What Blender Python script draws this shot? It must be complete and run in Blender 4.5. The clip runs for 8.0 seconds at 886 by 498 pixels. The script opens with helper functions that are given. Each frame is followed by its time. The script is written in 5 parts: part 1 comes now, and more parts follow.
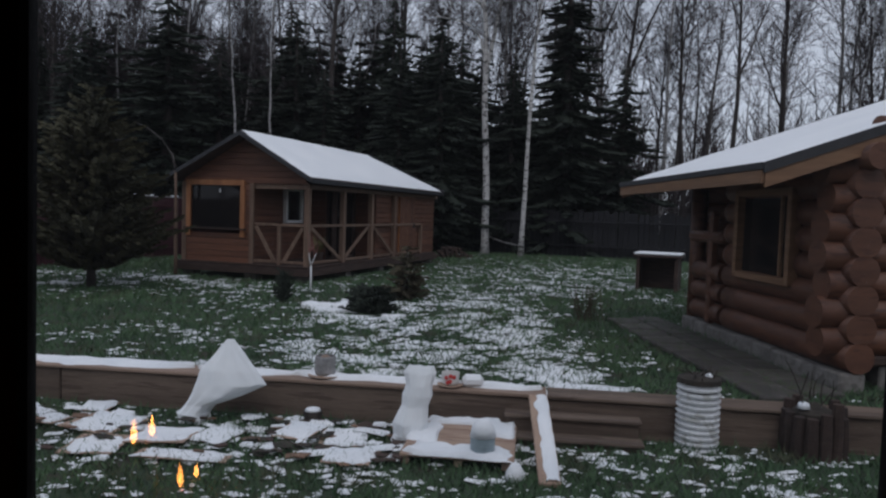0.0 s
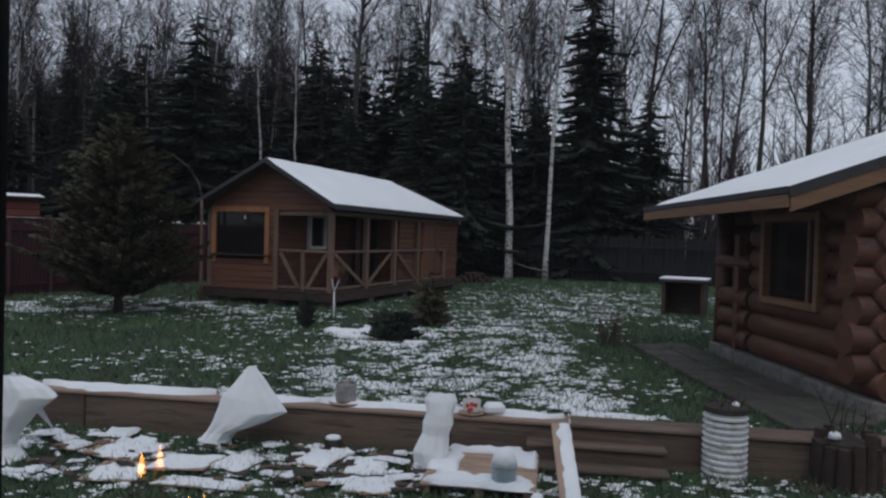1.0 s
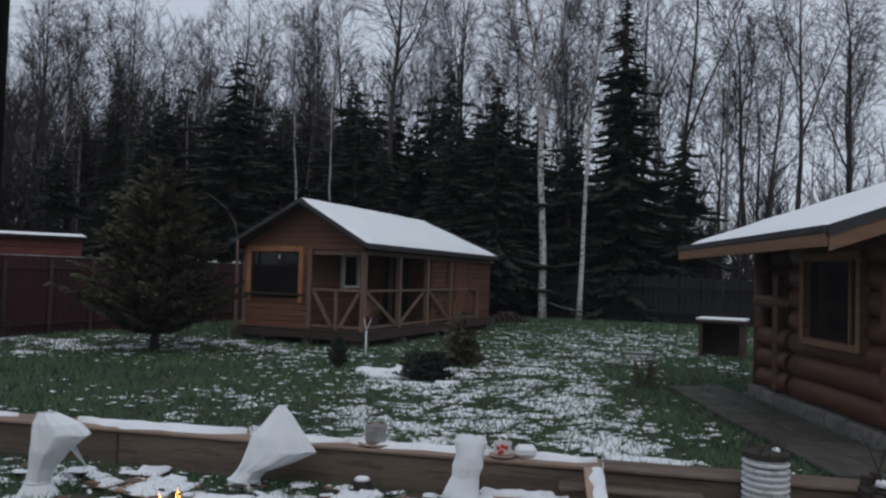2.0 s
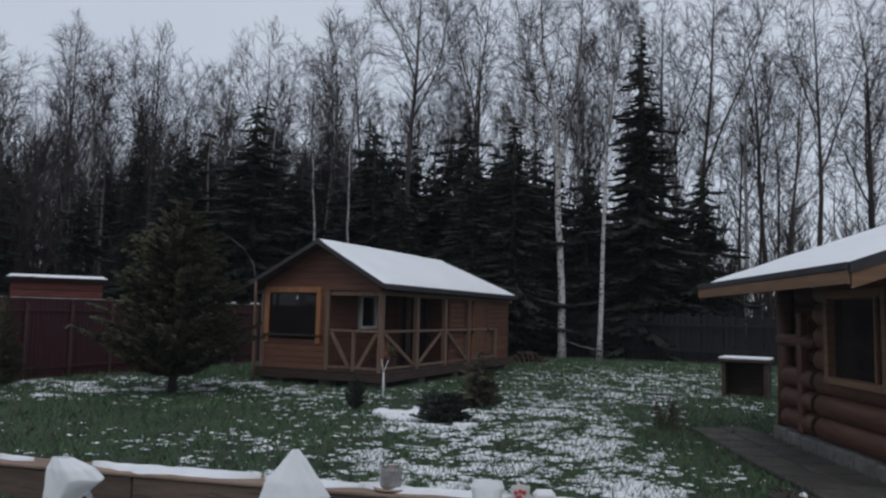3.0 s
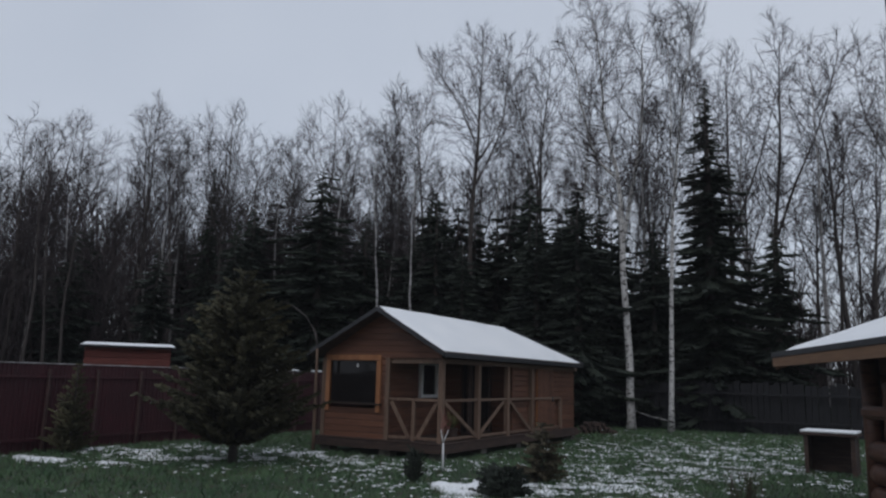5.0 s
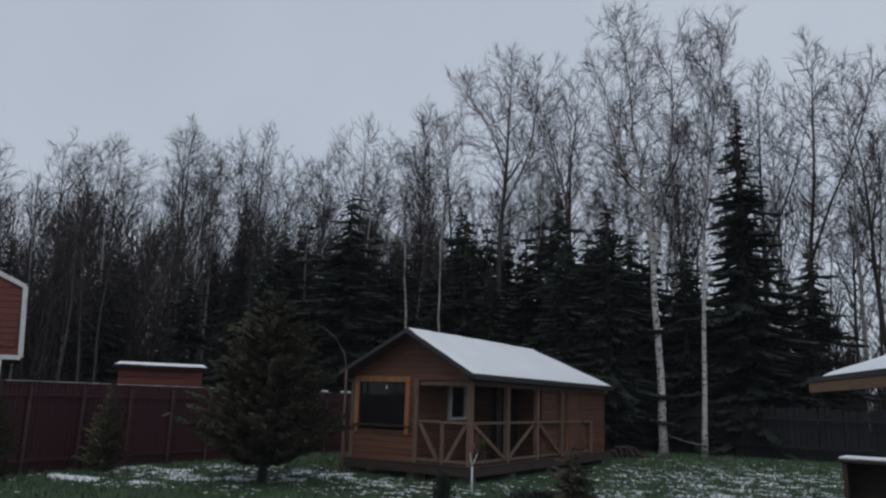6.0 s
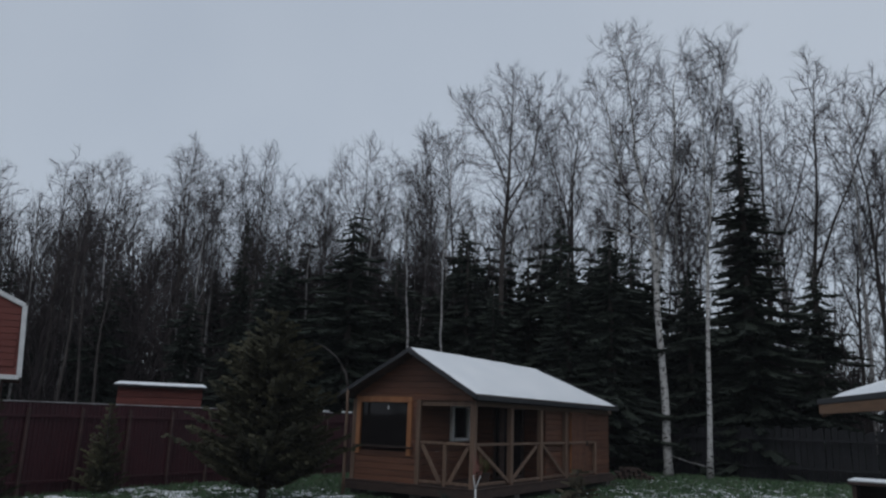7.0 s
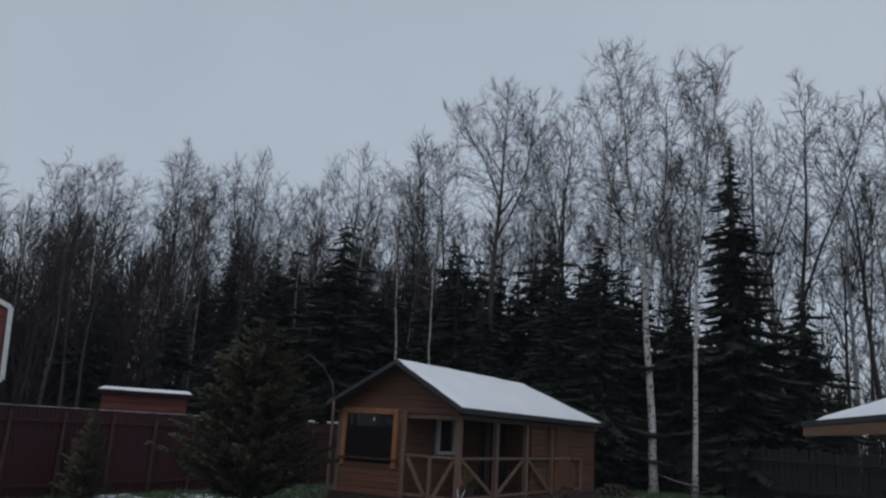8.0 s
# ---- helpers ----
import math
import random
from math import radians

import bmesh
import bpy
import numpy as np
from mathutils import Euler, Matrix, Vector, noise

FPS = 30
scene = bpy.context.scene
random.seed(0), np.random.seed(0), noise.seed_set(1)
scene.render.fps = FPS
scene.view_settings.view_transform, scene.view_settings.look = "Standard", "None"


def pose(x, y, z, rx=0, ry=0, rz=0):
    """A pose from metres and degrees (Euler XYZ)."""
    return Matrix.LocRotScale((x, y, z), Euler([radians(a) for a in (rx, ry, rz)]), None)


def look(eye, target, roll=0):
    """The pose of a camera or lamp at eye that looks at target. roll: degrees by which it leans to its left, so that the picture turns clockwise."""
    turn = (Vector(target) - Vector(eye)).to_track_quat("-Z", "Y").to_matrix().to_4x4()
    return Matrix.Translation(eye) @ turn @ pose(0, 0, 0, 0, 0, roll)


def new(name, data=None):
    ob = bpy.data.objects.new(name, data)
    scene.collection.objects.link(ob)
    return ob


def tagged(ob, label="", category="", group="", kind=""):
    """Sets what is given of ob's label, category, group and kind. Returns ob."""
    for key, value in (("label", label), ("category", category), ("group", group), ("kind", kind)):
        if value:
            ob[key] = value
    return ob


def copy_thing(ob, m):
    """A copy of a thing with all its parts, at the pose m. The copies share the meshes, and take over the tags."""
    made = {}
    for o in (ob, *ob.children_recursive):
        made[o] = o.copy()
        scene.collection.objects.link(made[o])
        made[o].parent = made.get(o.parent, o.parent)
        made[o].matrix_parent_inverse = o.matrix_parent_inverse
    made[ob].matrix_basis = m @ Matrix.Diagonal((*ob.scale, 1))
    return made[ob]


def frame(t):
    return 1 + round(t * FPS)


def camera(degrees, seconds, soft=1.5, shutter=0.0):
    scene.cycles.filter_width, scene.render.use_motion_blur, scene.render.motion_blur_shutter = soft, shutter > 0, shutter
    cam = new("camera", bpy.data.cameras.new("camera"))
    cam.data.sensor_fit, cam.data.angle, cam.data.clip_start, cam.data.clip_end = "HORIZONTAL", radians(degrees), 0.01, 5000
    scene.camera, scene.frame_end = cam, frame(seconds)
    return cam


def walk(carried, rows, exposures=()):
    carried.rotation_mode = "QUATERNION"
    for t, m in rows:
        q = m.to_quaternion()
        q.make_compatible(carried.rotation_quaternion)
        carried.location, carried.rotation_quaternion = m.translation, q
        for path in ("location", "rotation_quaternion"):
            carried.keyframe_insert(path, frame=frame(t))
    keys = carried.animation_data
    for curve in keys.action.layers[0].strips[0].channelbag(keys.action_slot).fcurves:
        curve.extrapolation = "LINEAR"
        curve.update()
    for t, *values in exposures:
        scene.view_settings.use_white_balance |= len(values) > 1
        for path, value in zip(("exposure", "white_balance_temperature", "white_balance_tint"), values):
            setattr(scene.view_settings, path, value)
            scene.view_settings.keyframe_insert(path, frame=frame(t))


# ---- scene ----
cam = camera(62.38, 8.0, soft=2.3)
PATH = [
    (0, pose(-0.031, -0.160, 1.953, 87.110, -1.853, 19.016)),
    (0.5, pose(-0.017, -0.141, 1.953, 88.151, -1.710, 20.062)),
    (1, pose(-0.007, -0.134, 1.965, 89.013, -1.589, 20.912)),
    (1.5, pose(0.009, -0.124, 1.965, 90.369, -1.727, 22.758)),
    (3, pose(0.040, -0.078, 1.979, 95.056, -1.265, 25.045)),
    (3.5, pose(0.066, -0.041, 1.996, 96.358, -1.020, 27.114)),
    (4, pose(0.079, -0.003, 2.005, 98.029, -1.154, 28.068)),
    (4.5, pose(0.086, 0.069, 1.995, 99.165, -1.240, 29.181)),
    (5, pose(0.088, 0.089, 2.009, 100.107, -1.410, 30.174)),
    (6.5, pose(0.098, 0.056, 2.054, 102.189, -2.055, 32.829)),
    (7, pose(0.011, 0.147, 2.070, 103.061, -1.895, 32.476)),
    (7.5, pose(0.025, 0.164, 2.095, 104.237, -2.250, 31.801)),
    (8, pose(0.041, 0.148, 2.092, 104.011, -3.178, 31.480)),
]
walk(cam, PATH, exposures=[(0, 0.10, 6300, 14), (1.5, 0.15, 6350, 12), (3.0, 0.26, 6400, 12), (4.0, 0.28, 6420, 12), (5.0, 0.17, 6400, 12), (6.5, 0.02, 6330, 10), (8.0, -0.08, 6250, 9)])

# ---- light ----
world = bpy.data.worlds.new("overcast_dusk")
scene.world = world
world.use_nodes = True
wn, wl = world.node_tree.nodes, world.node_tree.links
sky = wn.new("ShaderNodeTexSky")
sky.sky_type, sky.sun_disc = "NISHITA", False
sky.sun_elevation, sky.sun_rotation = radians(12), radians(150)
sky_low = wn.new("ShaderNodeMix")
sky_low.data_type, sky_low.blend_type = "RGBA", "MULTIPLY"
sky_low.inputs[0].default_value = 1.0
sky_low.inputs[7].default_value = (0.1, 0.1, 0.1, 1)
wl.new(sky.outputs[0], sky_low.inputs[6])
wtc = wn.new("ShaderNodeTexCoord")
wno = wn.new("ShaderNodeTexNoise")
wno.inputs["Scale"].default_value, wno.inputs["Detail"].default_value = 1.6, 4
wl.new(wtc.outputs["Generated"], wno.inputs["Vector"])
wra = wn.new("ShaderNodeValToRGB")
wra.color_ramp.elements[0].position, wra.color_ramp.elements[0].color = 0.3, (0.475, 0.525, 0.61, 1)
wra.color_ramp.elements[1].position, wra.color_ramp.elements[1].color = 0.7, (0.565, 0.61, 0.685, 1)
wl.new(wno.outputs[0], wra.inputs[0])
wmix = wn.new("ShaderNodeMix")
wmix.data_type = "RGBA"
wmix.inputs[0].default_value = 0.92
wl.new(sky_low.outputs[2], wmix.inputs[6])
wl.new(wra.outputs[0], wmix.inputs[7])
wl.new(wmix.outputs[2], wn["Background"].inputs[0])
wn["Background"].inputs[1].default_value = 0.95
sun = new("sun", bpy.data.lights.new("sun", "SUN"))
sun.data.energy, sun.data.angle, sun.data.color = 0.5, radians(40), (1.0, 0.96, 0.92)
sun.matrix_world = look((10, -20, 40), (0, 5, 0))


# ---- materials ----
def mat(name, c1, c2, scale=4.0, rough=0.8, bump=0.3, fine=40.0, stretch=(1, 1, 1), metal=0.0, c3=None, vary=0.0, dist=0.02, grain=0.3):
    """Two-scale procedural surface: broad mottling from c1 to c2, fine grain in value and relief, c3 as sparse stains."""
    m = bpy.data.materials.new(name)
    m.use_nodes = True
    n, l = m.node_tree.nodes, m.node_tree.links
    b = n["Principled BSDF"]
    tc, mp = n.new("ShaderNodeTexCoord"), n.new("ShaderNodeMapping")
    mp.inputs["Scale"].default_value = stretch
    l.new(tc.outputs["Object"], mp.inputs["Vector"])
    info = n.new("ShaderNodeObjectInfo")
    mul = n.new("ShaderNodeMath")
    mul.operation = "MULTIPLY"
    mul.inputs[1].default_value = 37.0
    l.new(info.outputs["Random"], mul.inputs[0])
    l.new(mul.outputs[0], mp.inputs["Location"])
    big, small = n.new("ShaderNodeTexNoise"), n.new("ShaderNodeTexNoise")
    big.inputs["Scale"].default_value, big.inputs["Detail"].default_value = scale, 5
    small.inputs["Scale"].default_value, small.inputs["Detail"].default_value = fine, 4
    for t in (big, small):
        l.new(mp.outputs[0], t.inputs["Vector"])
    r = n.new("ShaderNodeValToRGB")
    r.color_ramp.elements[0].position, r.color_ramp.elements[0].color = 0.32, (*c1, 1)
    r.color_ramp.elements[1].position, r.color_ramp.elements[1].color = 0.68, (*c2, 1)
    l.new(big.outputs[0], r.inputs[0])
    out = r.outputs[0]
    if c3:
        st, rr, mx = n.new("ShaderNodeTexNoise"), n.new("ShaderNodeValToRGB"), n.new("ShaderNodeMix")
        st.inputs["Scale"].default_value, st.inputs["Detail"].default_value = scale * 2.7, 6
        l.new(mp.outputs[0], st.inputs["Vector"])
        rr.color_ramp.elements[0].position, rr.color_ramp.elements[1].position = 0.55, 0.62
        l.new(st.outputs[0], rr.inputs[0])
        mx.data_type = "RGBA"
        mx.inputs[7].default_value = (*c3, 1)
        l.new(rr.outputs[0], mx.inputs[0])
        l.new(out, mx.inputs[6])
        out = mx.outputs[2]
    hs = n.new("ShaderNodeHueSaturation")
    ma = n.new("ShaderNodeMapRange")
    ma.inputs[3].default_value, ma.inputs[4].default_value = 1 - grain, 1 + grain
    l.new(small.outputs[0], ma.inputs[0])
    val = ma.outputs[0]
    if vary:
        mv, mm = n.new("ShaderNodeMapRange"), n.new("ShaderNodeMath")
        mv.inputs[3].default_value, mv.inputs[4].default_value = 1 - vary, 1 + vary
        l.new(info.outputs["Random"], mv.inputs[0])
        mm.operation = "MULTIPLY"
        l.new(val, mm.inputs[0])
        l.new(mv.outputs[0], mm.inputs[1])
        val = mm.outputs[0]
    l.new(val, hs.inputs["Value"])
    l.new(out, hs.inputs["Color"])
    l.new(hs.outputs[0], b.inputs["Base Color"])
    b.inputs["Roughness"].default_value, b.inputs["Metallic"].default_value = rough, metal
    if bump:
        bp = n.new("ShaderNodeBump")
        bp.inputs["Strength"].default_value, bp.inputs["Distance"].default_value = bump, dist
        l.new(small.outputs[0], bp.inputs["Height"])
        l.new(bp.outputs[0], b.inputs["Normal"])
    return m


def emitter(name, col, strength):
    m = bpy.data.materials.new(name)
    m.use_nodes = True
    b = m.node_tree.nodes["Principled BSDF"]
    b.inputs["Base Color"].default_value = (*col, 1)
    b.inputs["Emission Color"].default_value = (*col, 1)
    b.inputs["Emission Strength"].default_value = strength
    return m


def pane_glass(name):
    """Clear window glass: see-through, with a Fresnel gloss."""
    m = bpy.data.materials.new(name)
    m.use_nodes = True
    n, l = m.node_tree.nodes, m.node_tree.links
    fr, tr, gl, mx = n.new("ShaderNodeFresnel"), n.new("ShaderNodeBsdfTransparent"), n.new("ShaderNodeBsdfGlossy"), n.new("ShaderNodeMixShader")
    fr.inputs[0].default_value = 1.5
    tr.inputs[0].default_value = (0.97, 0.98, 0.98, 1)
    gl.inputs["Roughness"].default_value = 0.0
    l.new(fr.outputs[0], mx.inputs[0])
    l.new(tr.outputs[0], mx.inputs[1])
    l.new(gl.outputs[0], mx.inputs[2])
    # a faint translucent mix stands in for haze and lifts the darks
    veil, m2 = n.new("ShaderNodeBsdfTranslucent"), n.new("ShaderNodeMixShader")
    veil.inputs[0].default_value = (0.8, 0.8, 0.85, 1)
    m2.inputs[0].default_value = 0.015
    l.new(mx.outputs[0], m2.inputs[1])
    l.new(veil.outputs[0], m2.inputs[2])
    l.new(m2.outputs[0], n["Material Output"].inputs[0])
    return m


M_GROUND = mat("lawn_soil", (0.018, 0.034, 0.017), (0.038, 0.058, 0.030), 1.3, 0.95, 0.6, 22, c3=(0.035, 0.030, 0.020))
M_GRASS = mat("grass_blades", (0.036, 0.085, 0.036), (0.086, 0.152, 0.066), 1.2, 0.8, 0.0, 9, c3=(0.075, 0.085, 0.045))
M_SNOW = mat("snow", (0.74, 0.77, 0.80), (0.86, 0.87, 0.88), 2.5, 0.75, 0.4, 24, grain=0.08)
M_ROOFSNOW = mat("roof_snow", (0.80, 0.82, 0.84), (0.88, 0.89, 0.90), 1.2, 0.7, 0.3, 14, grain=0.06)
M_BOARD = mat("stained_boards", (0.092, 0.036, 0.020), (0.155, 0.064, 0.035), 2.5, 0.62, 0.3, 30, (0.5, 0.5, 7), vary=0.22)
M_POST = mat("weathered_posts", (0.13, 0.080, 0.055), (0.21, 0.135, 0.095), 3, 0.75, 0.3, 30, (6, 6, 0.6), vary=0.15)
M_TRIM = mat("orange_wood_trim", (0.27, 0.110, 0.044), (0.37, 0.16, 0.066), 3, 0.55, 0.2, 40, (3, 3, 1))
M_LOG = mat("varnished_logs", (0.082, 0.031, 0.016), (0.142, 0.057, 0.030), 1.6, 0.5, 0.25, 22, (1, 1, 5), c3=(0.075, 0.027, 0.015), vary=0.16)
M_FASCIA = mat("pale_fascia_wood", (0.165, 0.086, 0.045), (0.24, 0.13, 0.07), 3, 0.6, 0.2, 30, (0.5, 0.5, 6))
M_DARKTRIM = mat("dark_drip_edge", (0.018, 0.019, 0.022), (0.032, 0.033, 0.037), 6, 0.5, 0.1)
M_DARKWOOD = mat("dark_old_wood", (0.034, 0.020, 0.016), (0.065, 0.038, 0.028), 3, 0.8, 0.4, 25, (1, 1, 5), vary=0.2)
M_TIMBER = mat("sawn_timber", (0.10, 0.070, 0.052), (0.165, 0.118, 0.088), 2.2, 0.82, 0.4, 26, (0.4, 3, 5), c3=(0.09, 0.06, 0.045), vary=0.12)
M_PALEBOARD = mat("pale_boards", (0.30, 0.20, 0.15), (0.42, 0.30, 0.22), 4, 0.8, 0.3, 30, (1, 4, 4))
M_FENCE = mat("maroon_sheet_fence", (0.038, 0.007, 0.012), (0.056, 0.011, 0.017), 1.5, 0.55, 0.1, 18, vary=0.1)
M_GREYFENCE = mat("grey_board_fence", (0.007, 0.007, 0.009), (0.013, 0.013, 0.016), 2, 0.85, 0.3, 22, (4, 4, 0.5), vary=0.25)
M_BRICK = mat("red_siding", (0.13, 0.035, 0.028), (0.19, 0.052, 0.040), 3, 0.75, 0.3, 20, (0.6, 0.6, 8))
M_WHITE = mat("white_trim_paint", (0.62, 0.63, 0.64), (0.76, 0.76, 0.76), 5, 0.5, 0.1)
M_STONE = mat("foundation_blocks", (0.13, 0.12, 0.11), (0.22, 0.205, 0.19), 4, 0.9, 0.6, 24, c3=(0.12, 0.11, 0.10), vary=0.15)
M_PATH = mat("paving_slabs", (0.042, 0.037, 0.033), (0.085, 0.075, 0.067), 3, 0.85, 0.4, 20, c3=(0.05, 0.055, 0.03), vary=0.15)
M_BIRCH = mat("birch_bark", (0.33, 0.32, 0.31), (0.56, 0.55, 0.54), 2.2, 0.8, 0.3, 12, (1, 1, 1.8), c3=(0.05, 0.046, 0.042))
M_THINBIRCH = mat("grey_birch_bark", (0.17, 0.165, 0.165), (0.33, 0.32, 0.32), 2.2, 0.85, 0.3, 14, (1, 1, 4), c3=(0.06, 0.055, 0.05), vary=0.3)
M_BARK = mat("dark_bark", (0.034, 0.029, 0.027), (0.072, 0.061, 0.057), 3, 0.9, 0.4, 18, (1, 1, 0.4), vary=0.2)
M_TWIG = mat("bare_twigs", (0.028, 0.022, 0.023), (0.056, 0.044, 0.046), 1.0, 0.9, 0.0, 6, vary=0.25)
M_SPRUCE = mat("spruce_needles", (0.007, 0.012, 0.008), (0.018, 0.026, 0.016), 0.9, 0.8, 0.0, 9, vary=0.2)
M_PINE = mat("pine_needles", (0.030, 0.030, 0.014), (0.066, 0.060, 0.027), 1.4, 0.8, 0.0, 12, vary=0.2)
M_BROWNBUSH = mat("brown_conifer", (0.045, 0.038, 0.020), (0.075, 0.062, 0.034), 3, 0.85, 0.0, 14)
M_FABRIC = mat("white_fleece", (0.80, 0.83, 0.85), (0.88, 0.90, 0.91), 5, 0.9, 0.25, 18, grain=0.06)
M_PIPE = mat("white_corrugated_plastic", (0.60, 0.62, 0.64), (0.74, 0.75, 0.76), 4, 0.42, 0.05, c3=(0.50, 0.50, 0.48))
M_STAKE = mat("wet_dark_stakes", (0.026, 0.015, 0.011), (0.048, 0.028, 0.021), 4, 0.8, 0.5, 25, (1, 1, 5), vary=0.3)
M_SOIL = mat("wet_soil", (0.020, 0.016, 0.012), (0.05, 0.04, 0.03), 8, 0.9, 0.7, 50)
M_LEAF = mat("dead_leaves", (0.12, 0.07, 0.045), (0.22, 0.13, 0.085), 6, 0.8, 0.2, 30, vary=0.3)
M_CERAMIC = mat("white_ceramic", (0.62, 0.60, 0.58), (0.70, 0.68, 0.66), 5, 0.3, 0.0, grain=0.1)
M_RED = mat("red_glaze", (0.45, 0.03, 0.03), (0.58, 0.06, 0.05), 9, 0.35, 0.0)
M_JAR = mat("cloudy_jar_glass", (0.20, 0.20, 0.20), (0.32, 0.31, 0.31), 12, 0.2, 0.0)
M_BLUE = mat("blue_grey_jar", (0.20, 0.27, 0.31), (0.32, 0.39, 0.42), 8, 0.35, 0.0)
M_GLASS = mat("dark_window_glass", (0.010, 0.009, 0.009), (0.016, 0.014, 0.014), 2, 0.06, 0.0)
M_GLASS.node_tree.nodes["Principled BSDF"].inputs["Specular IOR Level"].default_value = 0.22
M_PANE = pane_glass("clear_pane")
M_FRAME = mat("dark_window_frame", (0.004, 0.0035, 0.0035), (0.007, 0.006, 0.006), 6, 0.55, 0.1)
M_FRAME.node_tree.nodes["Principled BSDF"].inputs["Specular IOR Level"].default_value = 0.05
M_WALL = mat("dark_room_wall", (0.05, 0.04, 0.035), (0.08, 0.065, 0.055), 2, 0.9, 0.1)
M_WAX = mat("candle_wax", (0.50, 0.42, 0.32), (0.60, 0.52, 0.40), 8, 0.4, 0.0)
M_FLAME = emitter("candle_flame", (1.0, 0.33, 0.06), 48)


# ---- mesh helpers ----
class Shape:
    """Gathers verts and faces for one mesh."""

    def __init__(self):
        self.v, self.f = [], []

    def add(self, verts, faces):
        k = len(self.v)
        self.v += [tuple(p) for p in verts]
        self.f += [tuple(k + i for i in q) for q in faces]
        return self

    def box(self, x0, x1, y0, y1, z0, z1, b=0.006, m=None):
        """A box with chamfered edges."""
        c = Vector(((x0 + x1) / 2, (y0 + y1) / 2, (z0 + z1) / 2))
        h = [abs(x1 - x0) / 2, abs(y1 - y0) / 2, abs(z1 - z0) / 2]
        b = min(b, min(h) * 0.6)
        idx, vs = {}, []
        for sx in (-1, 1):
            for sy in (-1, 1):
                for sz in (-1, 1):
                    s = (sx, sy, sz)
                    for a in range(3):
                        p = Vector([s[i] * (h[i] - (0 if i == a else b)) for i in range(3)]) + c
                        idx[(s, a)] = len(vs)
                        vs.append(m @ p if m else p)
        fs = []
        for a in range(3):
            o1, o2 = (a + 1) % 3, (a + 2) % 3
            for sg in (-1, 1):
                ring = []
                for q1, q2 in ((-1, -1), (1, -1), (1, 1), (-1, 1)):
                    s = [0, 0, 0]
                    s[a], s[o1], s[o2] = sg, q1, q2
                    ring.append(idx[(tuple(s), a)])
                fs.append(ring if sg > 0 else ring[::-1])
            for q1 in (-1, 1):
                for q2 in (-1, 1):
                    lo, hi = [0, 0, 0], [0, 0, 0]
                    lo[a], hi[a] = -1, 1
                    lo[o1] = hi[o1] = q1
                    lo[o2] = hi[o2] = q2
                    lo, hi = tuple(lo), tuple(hi)
                    q = [idx[(lo, o1)], idx[(hi, o1)], idx[(hi, o2)], idx[(lo, o2)]]
                    fs.append(q[::-1] if q1 * q2 > 0 else q)
        for sx in (-1, 1):
            for sy in (-1, 1):
                for sz in (-1, 1):
                    s = (sx, sy, sz)
                    q = [idx[(s, 0)], idx[(s, 1)], idx[(s, 2)]]
                    fs.append(q if sx * sy * sz > 0 else q[::-1])
        return self.add(vs, fs)

    def tube(self, pts, radii, n=8, caps=True):
        """A tapering tube along a line of points."""
        pts = [Vector(p) for p in pts]
        vs, fs = [], []
        for i, p in enumerate(pts):
            d = (pts[min(i + 1, len(pts) - 1)] - pts[max(i - 1, 0)]).normalized()
            a = d.orthogonal().normalized() if abs(d.z) < 0.9 else Vector((1, 0, 0)).cross(d).normalized()
            c = d.cross(a)
            for k in range(n):
                w = 2 * math.pi * k / n
                vs.append(p + (a * math.cos(w) + c * math.sin(w)) * radii[i])
        for i in range(len(pts) - 1):
            for k in range(n):
                j = (k + 1) % n
                fs.append((i * n + k, i * n + j, (i + 1) * n + j, (i + 1) * n + k))
        if caps:
            fs.append(tuple(range(n))[::-1])
            fs.append(tuple((len(pts) - 1) * n + k for k in range(n)))
        return self.add(vs, fs)

    def lathe(self, prof, n=24, at=(0, 0, 0)):
        """Turned body from (radius, height) pairs."""
        vs, fs = [], []
        for r, z in prof:
            for k in range(n):
                w = 2 * math.pi * k / n
                vs.append((at[0] + r * math.cos(w), at[1] + r * math.sin(w), at[2] + z))
        for i in range(len(prof) - 1):
            for k in range(n):
                j = (k + 1) % n
                fs.append((i * n + k, i * n + j, (i + 1) * n + j, (i + 1) * n + k))
        fs.append(tuple(range(n))[::-1])
        fs.append(tuple((len(prof) - 1) * n + k for k in range(n)))
        return self.add(vs, fs)

    def prism(self, poly, y0, y1):
        """A polygon in x and z, run from y0 to y1."""
        n = len(poly)
        vs = [(x, y0, z) for x, z in poly] + [(x, y1, z) for x, z in poly]
        fs = [tuple(range(n)), tuple(range(2 * n - 1, n - 1, -1))]
        fs += [(i, i + n, (i + 1) % n + n, (i + 1) % n) for i in range(n)]
        return self.add(vs, fs)

    def mesh(self, name, material, smooth=False):
        me = bpy.data.meshes.new(name)
        me.from_pydata(self.v, [], self.f)
        me.materials.append(material)
        if smooth:
            me.shade_smooth()
        me.update()
        return me


def part(name, shape, material, parent, label="", smooth=False):
    """Links a shape as one mesh object under a thing or a part."""
    ob = new(name, shape.mesh(name, material, smooth))
    ob.parent = parent
    return tagged(ob, label)


def thing(name, m, label, category, group="", kind=""):
    """An Empty at a thing's base, to hold its parts."""
    ob = new(name)
    ob.empty_display_size = 0.1
    ob.matrix_world = m
    return tagged(ob, label, category, group, kind)


def solo(name, shape, material, m, label, category="", group="", kind="", smooth=False):
    """A thing of one mesh."""
    ob = new(name, shape.mesh(name, material, smooth))
    ob.matrix_world = m
    return tagged(ob, label, category, group, kind)


def nz(x, y, s=1.0, k=0.0):
    return noise.noise((x * s, y * s, k))


